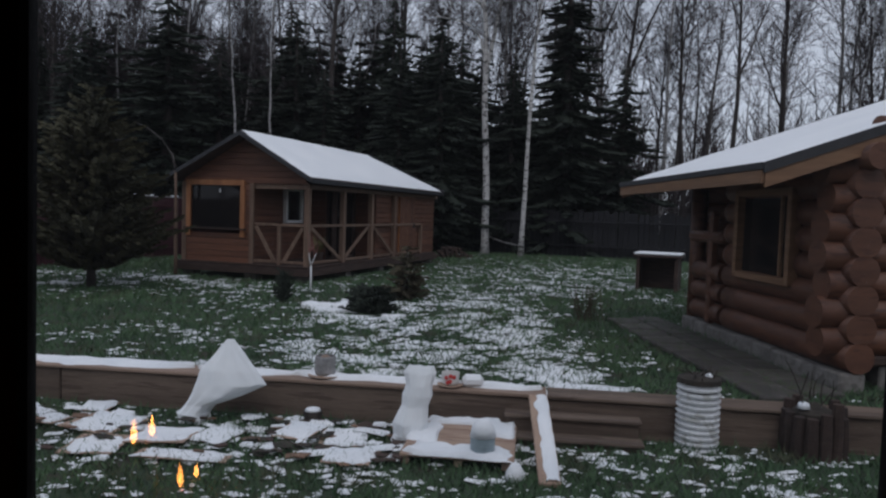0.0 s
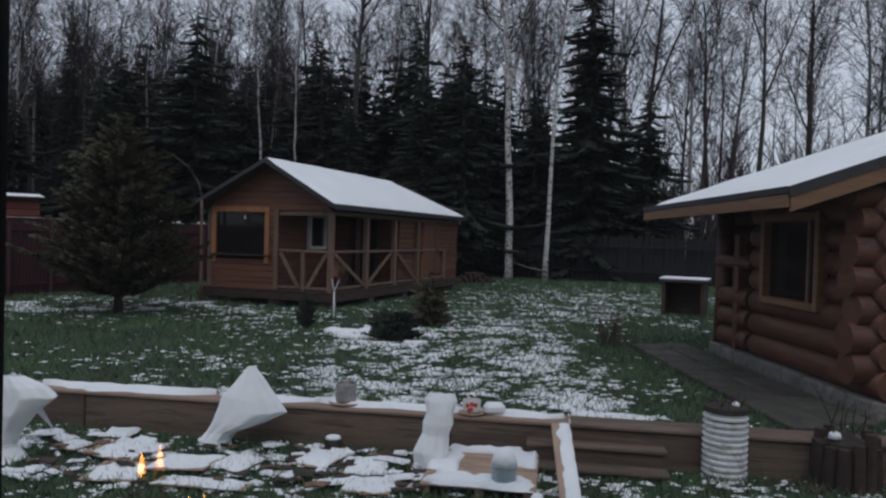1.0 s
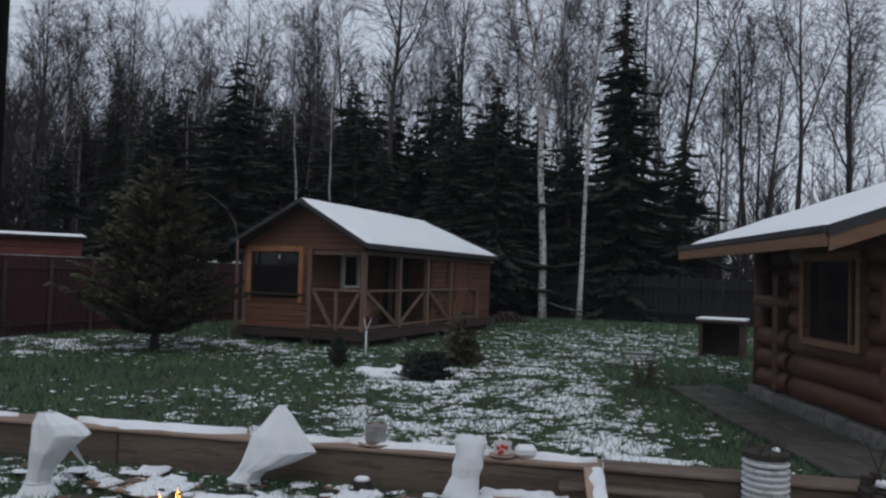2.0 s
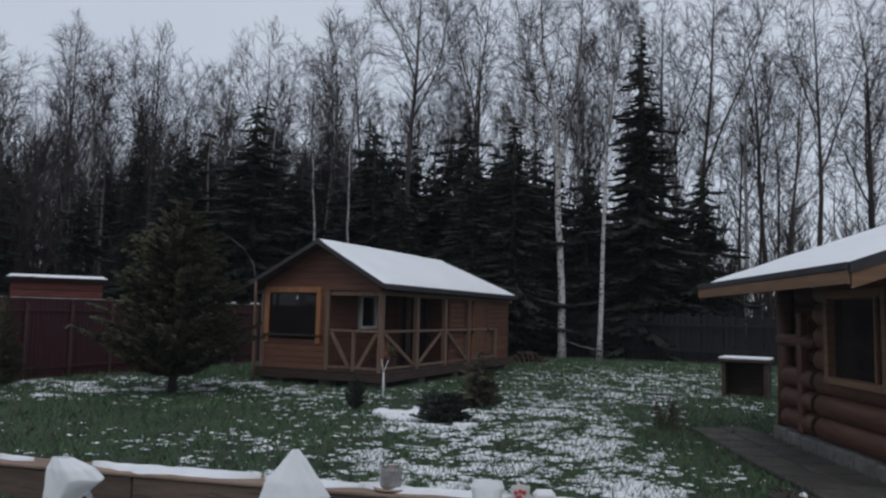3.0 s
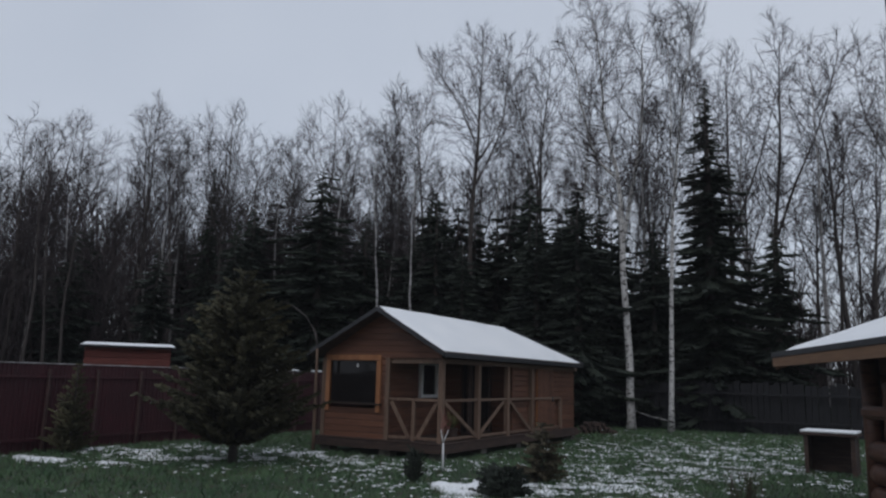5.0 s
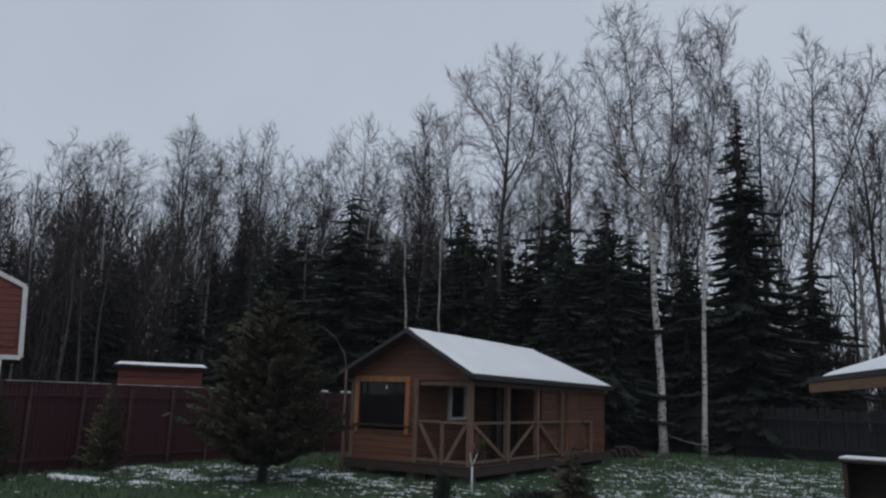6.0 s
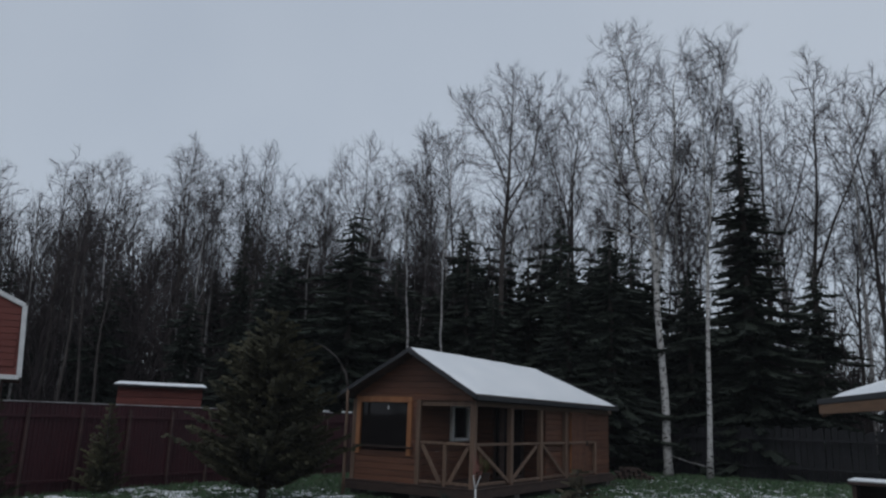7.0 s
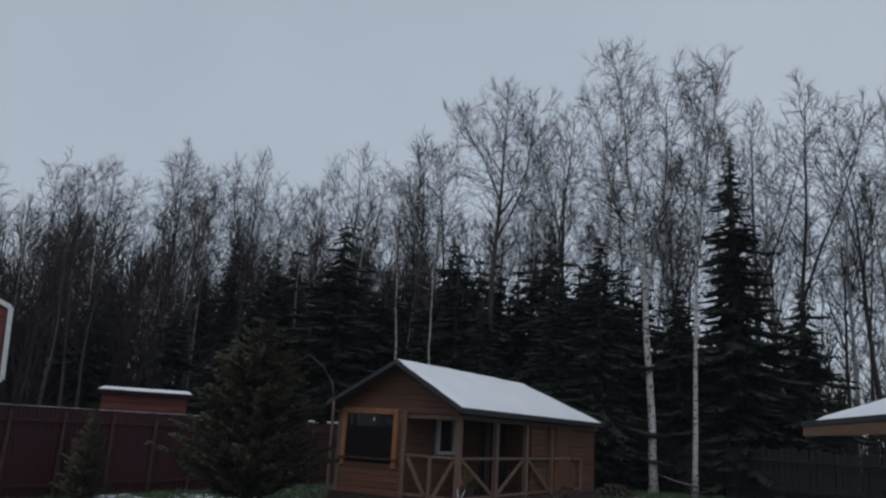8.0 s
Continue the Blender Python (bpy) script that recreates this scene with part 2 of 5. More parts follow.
LAWN, LOW = 0.30, 0.13
LEDGE = pose(-2.41, 5.64, 0, 0, 0, 11.6)
LEDGE_INV = LEDGE.inverted()


def ground_z(x, y):
    """Height of the ground: the lawn, and the lower bed before the timber edge."""
    q = LEDGE_INV @ Vector((x, y, 0))
    base = LAWN if q.y > 0.12 else LOW
    r = math.hypot(x, y)
    return base + 0.03 * nz(x, y, 0.5) * min(1, r / 8) + 0.012 * nz(x, y, 2.3, 4)


# ---- ground ----
def ground():
    """One sheet, fine before the house and coarse to the horizon; it steps up at the timber edge."""
    us = [-900, -300, -120, -60, -35, -22] + [-14 + 0.35 * i for i in range(81)] + [20, 30, 60, 120, 300, 900]
    vs = [-900, -300, -80, -30, -12, -6] + [-4 + 0.25 * i for i in range(16)] + [0.06, 0.13] + [0.3 + 0.3 * i for i in range(64)] + [20.5, 24, 30, 45, 80, 160, 400, 1200]
    s = Shape()
    for v in vs:
        for u in us:
            p = LEDGE @ Vector((u, v, 0))
            s.v.append((p.x, p.y, ground_z(p.x, p.y)))
    w = len(us)
    s.f = [(j * w + i, j * w + i + 1, (j + 1) * w + i + 1, (j + 1) * w + i) for j in range(len(vs) - 1) for i in range(w - 1)]
    return solo("ground", s, M_GROUND, Matrix(), "dark green November lawn with thin patches of snow", "ground", kind="structure", smooth=True)


ground()


# ---- timber cabin with a porch ----
def rail_bay(cab, x0, y0, x1, y1, z0, z1, braces):
    """A porch bay: top rail and crossing braces between two posts."""
    d = Vector((x1 - x0, y1 - y0, 0))
    L = d.length
    m = Matrix.Translation((x0, y0, 0)) @ Matrix.Rotation(math.atan2(d.y, d.x), 4, "Z")
    part("top_rail", Shape().box(0, L, -0.03, 0.03, z1 - 0.06, z1, m=m), M_POST, cab)
    part("bottom_rail", Shape().box(0, L, -0.025, 0.025, z0 + 0.05, z0 + 0.11, m=m), M_POST, cab)
    for k in braces:
        a, b = (0.06, L - 0.06) if k > 0 else (L - 0.06, 0.06)
        v = Vector((b - a, 0, z1 - z0 - 0.16))
        mm = m @ Matrix.Translation((a, 0.028 * k, z0 + 0.08)) @ Matrix.Rotation(-math.atan2(v.z, v.x), 4, "Y")
        part("brace", Shape().box(0, v.length, -0.018, 0.018, -0.045, 0.045, m=mm), M_POST, cab)


def window_unit(parent, m, w, h, fw, fd, frame_mat, name="window", mullions=(), label=""):
    """A framed window in the local x-z plane, facing local -y."""
    win = part(name, Shape().box(-w / 2, w / 2, 0.03, 0.045, 0, h, 0.002, m), M_GLASS, parent, label or "dark reflecting pane in a wooden frame")
    for nm, b in (("frame_left", (-w / 2 - fw, -w / 2, -fw, h + fw)), ("frame_right", (w / 2, w / 2 + fw, -fw, h + fw)), ("frame_head", (-w / 2, w / 2, h, h + fw)), ("frame_sill", (-w / 2, w / 2, -fw, 0))):
        part("window_frame", Shape().box(b[0], b[1], -fd, 0.06, b[2], b[3], 0.008, m), frame_mat, win)
    for x in mullions:
        part("glazing_bar", Shape().box(x - 0.02, x + 0.02, -0.005, 0.05, 0, h, 0.004, m), frame_mat, win)
    return win


def cabin():
    X0, X1, XM, Y0, Y1 = -11.36, -8.10, -9.53, 14.17, 22.6
    ZF, ZE, ZR, XR = 0.64, 2.565, 3.58, -9.58
    cab = thing("timber_cabin", Matrix.Translation((0, -0.10, 0)), "brown wooden cabin with porch under a snow-covered gable roof", "cabin")
    q = cab
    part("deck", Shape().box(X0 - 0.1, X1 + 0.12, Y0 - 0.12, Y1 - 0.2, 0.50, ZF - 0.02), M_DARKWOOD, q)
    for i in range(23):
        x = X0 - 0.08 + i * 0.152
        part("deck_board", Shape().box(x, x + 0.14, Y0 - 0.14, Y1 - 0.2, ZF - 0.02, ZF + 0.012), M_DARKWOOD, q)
    part("skirt_board", Shape().box(X0 - 0.12, X1 + 0.14, Y0 - 0.17, Y0 - 0.14, 0.44, 0.60), M_DARKWOOD, q)
    part("skirt_board", Shape().box(X1 + 0.142, X1 + 0.17, Y0 - 0.17, Y1 - 0.2, 0.44, 0.60), M_DARKWOOD, q)
    for y in (14.3, 16.2, 18.2, 20.2, 22.2):
        for x in (X0 + 0.15, XM, X1 - 0.1):
            part("foundation_block", Shape().box(x - 0.15, x + 0.15, y - 0.12, y + 0.15, 0.2, 0.50), M_STONE, q)

    def courses(name, z0, z1, make):
        z = z0
        while z < z1 - 0.02:
            t = min(z + 0.138, z1)
            make(z, t - 0.008)
            z += 0.138

    WX0, WX1, WZ0, WZ1 = -11.14, -9.79, 1.43, 2.40
    TOP = ZE - 0.10

    def front(z, t):
        spans = [(X0, XM)]
        if t > WZ0 - 0.02 and z < WZ1 + 0.02:
            spans = [(X0, WX0), (WX1, XM)]
        for a, b in spans:
            part("plank", Shape().box(a, b, Y0, Y0 + 0.05, z, t, 0.006), M_BOARD, q)

    courses("front", ZF, TOP, front)

    def gable(z, t):
        k = (ZR - 0.05 - t) / (ZR - ZE)
        a, b = XR - (XR - X0 + 0.05) * k, XR + (X1 - XR + 0.05) * k
        a, b = max(a, X0), min(b, X1 + 0.04)
        k2 = (ZR - 0.05 - z) / (ZR - ZE)
        a2, b2 = max(XR - (XR - X0 + 0.05) * k2, X0), min(XR + (X1 - XR + 0.05) * k2, X1 + 0.04)
        if b - a > 0.1:
            part("plank", Shape().prism([(a2, z), (b2, z), (b, t), (a, t)], Y0 - 0.01, Y0 + 0.04), M_BOARD, q)

    courses("gable", TOP, ZR - 0.08, gable)
    # lintel over the porch corner, side walls, inner walls
    part("lintel", Shape().box(XM, X1 + 0.05, Y0 + 0.042, Y0 + 0.14, TOP - 0.12, TOP), M_POST, q)
    part("wall_plate", Shape().box(X1 - 0.05, X1 + 0.05, Y0 + 0.14, Y1, TOP - 0.10, TOP), M_POST, q)
    courses("left", ZF, TOP, lambda z, t: part("plank", Shape().box(X0, X0 + 0.05, Y0 + 0.052, Y1, z, t, 0.006), M_BOARD, q))
    courses("inner", ZF, TOP, lambda z, t: part("plank", Shape().box(XM - 0.05, XM, Y0 + 0.052, 16.70, z, t, 0.006), M_BOARD, q))
    courses("recess", ZF, TOP, lambda z, t: part("plank", Shape().box(XM, -8.98, 16.70, 16.75, z, t, 0.006), M_BOARD, q))
    # dark glazed panels put in place of planks to darken the recess
    window_unit(q, pose(-8.84, 16.68, ZF + 0.1), 0.10, TOP - ZF - 0.2, 0.05, 0.02, M_DARKWOOD)
    window_unit(q, pose(-8.78, 17.40, ZF + 0.1, 0, 0, 90), 1.0, TOP - ZF - 0.2, 0.07, 0.02, M_DARKWOOD, mullions=(0.0,))
    courses("back_side", ZF, TOP, lambda z, t: part("plank", Shape().box(-8.75, -8.16, 18.00, 18.05, z, t, 0.006), M_BOARD, q))
    courses("side", ZF, TOP, lambda z, t: part("plank", Shape().box(-8.21, -8.16, 18.052, Y1, z, t, 0.006), M_BOARD, q))
    courses("rear", ZF, TOP, lambda z, t: part("plank", Shape().box(X0 + 0.052, -8.16, Y1 - 0.05, Y1, z, t, 0.006), M_BOARD, q))
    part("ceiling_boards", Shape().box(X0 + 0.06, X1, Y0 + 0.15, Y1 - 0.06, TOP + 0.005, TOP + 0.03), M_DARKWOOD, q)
    win = part("window", Shape().box(WX0, WX1, Y0 + 0.03, Y0 + 0.045, WZ0, WZ1, 0.002), M_GLASS, q, "large dark pane in a broad orange wooden casing")
    for x in (WX0 - 0.115, WX1):
        part("window_casing", Shape().box(x, x + 0.115, Y0 - 0.042, Y0 + 0.058, WZ0 - 0.20, WZ1, 0.008), M_TRIM, win)
    part("window_casing", Shape().box(WX0 - 0.115, WX1 + 0.115, Y0 - 0.046, Y0 + 0.058, WZ1 + 0.002, WZ1 + 0.13, 0.008), M_TRIM, win)
    part("window_sill", Shape().box(WX0 - 0.16, WX1 + 0.16, Y0 - 0.085, Y0 + 0.02, WZ0 - 0.035, WZ0 - 0.001, 0.006), M_DARKWOOD, win, "thin dark sill")
    # small white body just before the glass, for a white spot there
    part("pendant", Shape().lathe([(0.006, -0.10), (0.022, -0.085), (0.016, -0.04), (0.004, 0.0)], 10, ((WX0 + WX1) / 2 + 0.10, Y0 + 0.018, WZ1 - 0.06)), M_WHITE, win, "small white drop shape before the pane")
    window_unit(q, pose(XM + 0.06, 15.95, 1.63, 0, 0, 90), 0.66, 0.72, 0.075, 0.04, M_WHITE, label="narrow dark pane in a pale frame on the porch")
    # shed door and its boards on the long side
    door = part("door", Shape().box(-8.15, -8.11, 19.55, 20.75, ZF, 2.36), M_TRIM, q, "plain plank door on the long side")
    for i in range(7):
        y = 19.57 + i * 0.168
        part("door_board", Shape().box(-8.108, -8.09, y, y + 0.16, ZF + 0.02, 2.34), M_BOARD, door)
    part("handle", Shape().box(-8.09, -8.05, 20.58, 20.62, 1.45, 1.60), M_DARKTRIM, door, "dark metal handle")
    for x, y in ((X1, Y0 + 0.05), (X1, 15.93), (X1, 17.55), (X1, 19.10)):
        part("post", Shape().box(x - 0.06, x + 0.06, y - 0.06, y + 0.06, ZF, TOP - 0.1, 0.01), M_POST, q)
    part("post", Shape().box(XM - 0.02, XM + 0.09, Y0 - 0.03, Y0 + 0.04, ZF, TOP, 0.01), M_POST, q)
    part("corner_board", Shape().box(X0 - 0.02, X0 + 0.10, Y0 - 0.022, Y0 - 0.002, ZF, TOP, 0.006), M_POST, q)
    part("short_post", Shape().box(X1 - 0.05, X1 + 0.05, 21.2, 21.3, ZF, 1.56, 0.01), M_POST, q)
    mid = (XM + X1) / 2 + 0.02
    part("short_post", Shape().box(mid - 0.04, mid + 0.04, Y0 + 0.0, Y0 + 0.08, ZF, 1.56, 0.01), M_POST, q)
    rail_bay(q, XM + 0.09, Y0 + 0.04, mid - 0.04, Y0 + 0.04, ZF, 1.58, (-1,))
    rail_bay(q, mid + 0.04, Y0 + 0.04, X1 - 0.06, Y0 + 0.04, ZF, 1.58, (1,))
    rail_bay(q, X1, Y0 + 0.11, X1, 15.87, ZF, 1.58, (-1,))
    rail_bay(q, X1, 15.99, X1, 17.49, ZF, 1.58, (1,))
    rail_bay(q, X1, 17.61, X1, 19.04, ZF, 1.58, (-1,))
    rail_bay(q, X1, 19.16, X1, 21.2, ZF, 1.58, ())
    # roof: two slopes, rakes and drip edges, snow on top
    YA, YB, YH = 13.79, 22.4, 20.4
    xl, xr = -11.56, -7.79
    for side, xe in ((-1, xl), (1, xr)):
        sl = (ZR - ZE) / abs(xe - XR)
        poly = [(XR, ZR - 0.07), (xe, ZE - 0.07), (xe, ZE), (XR, ZR)]
        vs = [(x, y, z) for (x, z), y in zip(poly + poly, (YA,) * 4 + (YH, YB, YB, YH))]
        fs = [(0, 1, 2, 3), (7, 6, 5, 4), (0, 4, 5, 1), (1, 5, 6, 2), (2, 6, 7, 3), (3, 7, 4, 0)]
        slope = part("roof_slope", Shape().add(vs, fs if side < 0 else [f[::-1] for f in fs]), M_DARKWOOD, q)
        po = [(XR, ZR - 0.075), (xe, ZE - 0.075), (xe, ZE + 0.02), (XR, ZR + 0.02)]
        part("rake_board", Shape().prism(po if side < 0 else po[::-1], YA - 0.035, YA - 0.003), M_DARKTRIM, slope)
        hip = [Vector((XR, YH + 0.02, ZR + 0.03)), Vector((xe, YB + 0.02, ZE + 0.03))]
        part("hip_ridge", Shape().tube([hip[0], hip[0].lerp(hip[1], 0.5), hip[1]], [0.045] * 3, 6), M_DARKTRIM, slope)
        part("eave_board", Shape().box(min(xe, xe + side * 0.03), max(xe, xe + side * 0.03), YA, YB, ZE - 0.09, ZE + 0.01, 0.004), M_DARKTRIM, slope)
        s = Shape()
        n, k = 40, 10
        for j in range(k + 1):
            for i in range(n + 1):
                f = j / k
                x, z = XR + (xe - XR) * (0.01 + 0.965 * f), ZR - sl * abs((xe - XR) * (0.01 + 0.965 * f))
                y = YA + 0.05 + (YH + (YB - YH) * f - YA - 0.10) * i / n
                edge = min(1, min(f, 1 - f) * k / 1.0 + 0.15, min(i, n - i) / 1.0 + 0.15) if j in (0, k) or i in (0, n) else 1
                if j == 0:
                    edge = 1
                s.v.append((x, y + (0.03 * nz(x, z, 5) if i in (0, n) else 0), z + 0.012 + edge * (0.045 + 0.018 * nz(x, y, 1.3, 7))))
        w = n + 1
        s.f = [(j * w + i, j * w + i + 1, (j + 1) * w + i + 1, (j + 1) * w + i) if side < 0 else (j * w + i, (j + 1) * w + i, (j + 1) * w + i + 1, j * w + i + 1) for j in range(k) for i in range(n)]
        part("snow_cover", s, M_ROOFSNOW, slope, "smooth white snow", True)
    hip_end = Shape().add([(XR, YH, ZR), (xl, YB, ZE), (xr, YB, ZE), (XR, YH, ZR - 0.07), (xl, YB, ZE - 0.07), (xr, YB, ZE - 0.07)], [(0, 2, 1), (3, 4, 5), (0, 1, 4, 3), (1, 2, 5, 4), (2, 0, 3, 5)])
    part("roof_slope", hip_end, M_ROOFSNOW, q)
    return cab


cabin()


# ---- log house ----
def log_house():
    m0 = Matrix(((-0.38, 0.925, 0, 1.23), (0.925, 0.38, 0, 8.24), (0, 0, 1, 0), (0, 0, 0, 1)))
    # local x runs along the lawn-side wall away from the window, local y into the house
    house = thing("log_house", Matrix(), "reddish-brown log house with snowy roof and pale fascia", "house")
    U1, UW, VW = 3.55, 2.36, 5.2
    R = 0.158

    def log(a, b, r=R, end=True, parent=house):
        a, b = Vector(a), Vector(b)
        n = 12
        pts = [a + (b - a) * i / 6 for i in range(7)]
        s = Shape()
        s.tube([m0 @ p for p in pts], [r * (1 + 0.02 * math.sin(3 * i + a.z * 7)) for i in range(7)], n)
        ob = part("log", s, M_LOG, parent, smooth=False)
        me = ob.data
        for f in me.polygons:
            f.use_smooth = len(f.vertices) == 4
        return ob

    zs = [0.65 + 0.285 * i for i in range(7)]
    WU0, WU1, WZ0, WZ1 = 0.62, 1.92, 1.33, 2.27
    for i, z in enumerate(zs):
        if z > WZ0 - 0.02 and z < WZ1 + 0.05:
            log((-0.46, R, z), (WU0 - 0.06, R, z))
            log((WU1 + 0.06, R, z), (UW, R, z))
        else:
            log((-0.46, R, z), (UW, R, z))
        log((-0.22, -0.17 - 0.04 * math.sin(i * 2.3), z + 0.1425), (-0.22, VW, z + 0.1425), 0.165)
        log((UW, R + 0.1, z + 0.1425), (UW, VW, z + 0.1425))
        if z < 1.5:
            log((UW + 0.15, R, z), (U1 - 0.1, R, z), 0.14)
    log((-0.6, R, 2.62), (U1 + 0.7, R, 2.62), 0.13)
    for i in range(6):
        z = 2.73 + 0.2 * i
        log((-0.22, max(0.2, (z - 2.55) / 0.395 - 0.6), z), (-0.22, VW, z), 0.12)
    part("post", Shape().tube([m0 @ Vector((U1, R, z)) for z in (0.5, 1.5, 2.5)], [0.12, 0.115, 0.12], 12), M_LOG, house, smooth=True)
    part("post", Shape().box(UW + 0.42, UW + 0.54, 0.02, 0.14, 0.5, 2.1, 0.02, m0), M_LOG, house)
    part("porch_rail", Shape().box(UW + 0.1, U1 + 0.02, 0.0, 0.26, 1.64, 1.80, 0.05, m0), M_LOG, house)
    # far and back walls added to close the house, so its porch stays dark
    for i in range(7):
        log((U1 + 0.05, 0.25, 0.65 + 0.285 * i), (U1 + 0.05, VW, 0.65 + 0.285 * i))
        log((0.1, VW, 0.65 + 0.285 * i), (U1, VW, 0.65 + 0.285 * i))
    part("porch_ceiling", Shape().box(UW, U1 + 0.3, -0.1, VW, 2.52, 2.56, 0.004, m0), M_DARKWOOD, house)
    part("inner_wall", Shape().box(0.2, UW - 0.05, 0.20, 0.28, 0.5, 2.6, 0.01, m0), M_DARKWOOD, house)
    # lawn-side foundation, one block after another
    for i in range(9):
        u = -0.45 + i * 0.45
        part("foundation_block", Shape().box(u, u + 0.435, -0.03, 0.24, 0.18, 0.50 + 0.012 * math.sin(i * 5), 0.02, m0), M_STONE, house)
    for v in (0.52, 2.2, 4.0):
        part("foundation_pillar", Shape().box(-0.32, -0.10, v - 0.06, v + 0.06, 0.10, 0.60, 0.015, m0), M_STONE, house)
    part("gable_sill", Shape().box(-0.37, -0.07, 0.3, VW, 0.56, 0.66, 0.02, m0), M_DARKWOOD, house)
    # window facing the lawn: local frame turned so that -y looks out of the wall
    wm = m0 @ Matrix.Translation(((WU0 + WU1) / 2, 0.02, WZ0))
    window_unit(house, wm, WU1 - WU0 - 0.1, WZ1 - WZ0, 0.085, 0.07, M_FASCIA, mullions=(-0.36,), label="dark pane in an orange wooden frame")
    # roof
    A, B, VE, VR = -0.45, 3.98, -0.9, 3.6

    def rz(v, u=A):
        return 2.478 + 0.348 * (v + 0.9) - 0.006 * (u - A)

    def sheet(name, u0, u1, v0, v1, up, th, material, parent, label=""):
        s = Shape()
        vs = [m0 @ Vector((u, v, rz(v, u) + up + dz)) for dz in (0, th) for u in (u0, u1) for v in (v0, v1)]
        s.add(vs, [(0, 1, 3, 2), (4, 6, 7, 5), (0, 4, 5, 1), (2, 3, 7, 6), (0, 2, 6, 4), (1, 5, 7, 3)])
        return part(name, s, material, parent, label)

    slope = sheet("roof_slope", A, B, VE, VR, -0.05, 0.05, M_FASCIA, house)
    sheet("rake_board", A - 0.035, A - 0.002, VE, VR, -0.19, 0.15, M_FASCIA, slope, "pale wooden rake board")
    sheet("drip_edge", A - 0.05, A - 0.001, VE - 0.02, VR, -0.045, 0.10, M_DARKTRIM, slope)
    sheet("rake_board", B + 0.002, B + 0.035, VE, VR, -0.19, 0.20, M_FASCIA, slope)
    droop = Matrix.Translation((A, 0, 0)) @ Matrix.Rotation(math.atan(0.006), 4, "Y") @ Matrix.Translation((-A, 0, 0))
    part("eave_board", Shape().box(A - 0.03, B + 0.03, VE - 0.035, VE - 0.002, rz(VE) - 0.15, rz(VE) - 0.022, 0.005, m0 @ droop), M_FASCIA, slope, "pale wooden eave board")
    part("eave_drip_edge", Shape().box(A - 0.045, B + 0.04, VE - 0.05, VE + 0.0, rz(VE) - 0.020, rz(VE) + 0.05, 0.005, m0 @ droop), M_DARKTRIM, slope)
    s = Shape()
    n, k = 30, 24
    for j in range(k + 1):
        for i in range(n + 1):
            u, v = A - 0.02 + (B - A + 0.04) * i / n, VE + 0.01 + (VR - VE) * j / k
            e = 0.2 if i in (0, n) or j == 0 else 1
            s.v.append(m0 @ Vector((u, v, rz(v, u) + 0.015 + e * (0.05 + 0.015 * nz(u, v, 1.7)))))
    w = n + 1
    s.f = [(j * w + i, (j + 1) * w + i, (j + 1) * w + i + 1, j * w + i + 1) for j in range(k) for i in range(n)]
    part("snow_cover", s, M_ROOFSNOW, slope, "smooth white snow", True)
    far = Shape()
    vs = [m0 @ Vector((u, v, z)) for u in (A, B) for v, z in ((VR, rz(VR)), (VR + 4.2, rz(VR) - 1.5), (VR + 4.2, rz(VR) - 1.58), (VR, rz(VR) - 0.08))]
    far.add(vs, [(0, 1, 2, 3), (7, 6, 5, 4), (0, 4, 5, 1), (1, 5, 6, 2), (2, 6, 7, 3)])
    part("roof_slope", far, M_ROOFSNOW, house)
    # paving strip along the wall, two slabs wide
    for i in range(9):
        for j in range(2):
            u, v = -0.62 + i * 0.56 + 0.2 * j, -0.80 + j * 0.47
            solo("paving_slab", Shape().box(-0.272, 0.272, -0.225, 0.225, 0, 0.06, 0.014), M_PATH, m0 @ pose(u, v, LAWN + 0.012 * nz(u, v, 3), 0.9 * nz(u, v, 7), 0.9 * nz(v, u, 5), 2 * nz(u, v, 9)), "worn grey paving slab beside the log wall", "paving slab", "paving slabs along the log house")
    return house


log_house()


# ---- fences and neighbours ----
def sheet_fence():
    """Maroon profiled-sheet fence on posts along the plot's side, parted into panels."""
    f = thing("sheet_fence", Matrix(), "dark maroon profiled sheet fence with a thin snow line on top", "fence")
    a, b = Vector((-14.75, 0.0, 0)), Vector((-16.3, 30.0, 0))
    d = (b - a).normalized()
    ang = math.degrees(math.atan2(d.y, d.x))
    n = 25
    L = (b - a).length / n
    sh = Shape()
    xs = []
    step = L / 24
    for i in range(24):
        xs += [(i * step, 0.012 if i % 2 else -0.012), (i * step + step * 0.7, 0.012 if i % 2 else -0.012)]
    xs.append((L - 0.004, -0.012))
    for x, y in xs:
        sh.v += [(x, y, 0.25), (x, y, 2.12)]
    sh.f = [(2 * i, 2 * i + 2, 2 * i + 3, 2 * i + 1) for i in range(len(xs) - 1)]
    panel = sh.mesh("fence_panel", M_FENCE)
    post = Shape().box(-0.03, 0.03, 0, 0.06, 0.2, 2.02, 0.008).mesh("fence_post", M_FENCEPOST)
    rail = Shape().box(0, L, 0, 0.03, -0.02, 0.03, 0.004).mesh("fence_rail", M_FENCE)
    cap = Shape().box(0, L, -0.03, 0.03, 2.122, 2.15, 0.008).mesh("fence_cap", M_FENCECAP)
    for i in range(n):
        p = a + d * (L * i)
        for nm, me, off, z in (("sheet_panel", panel, 0, 0), ("fence_post", post, -0.09, 0), ("fence_rail", rail, -0.05, 0.55), ("fence_rail", rail, -0.05, 1.85), ("fence_cap", cap, 0, 0)):
            o = new(nm, me)
            o.parent = f
            o.matrix_local = pose(p.x, p.y, z, 0, 0, ang) @ pose(0, off, 0)
    return f


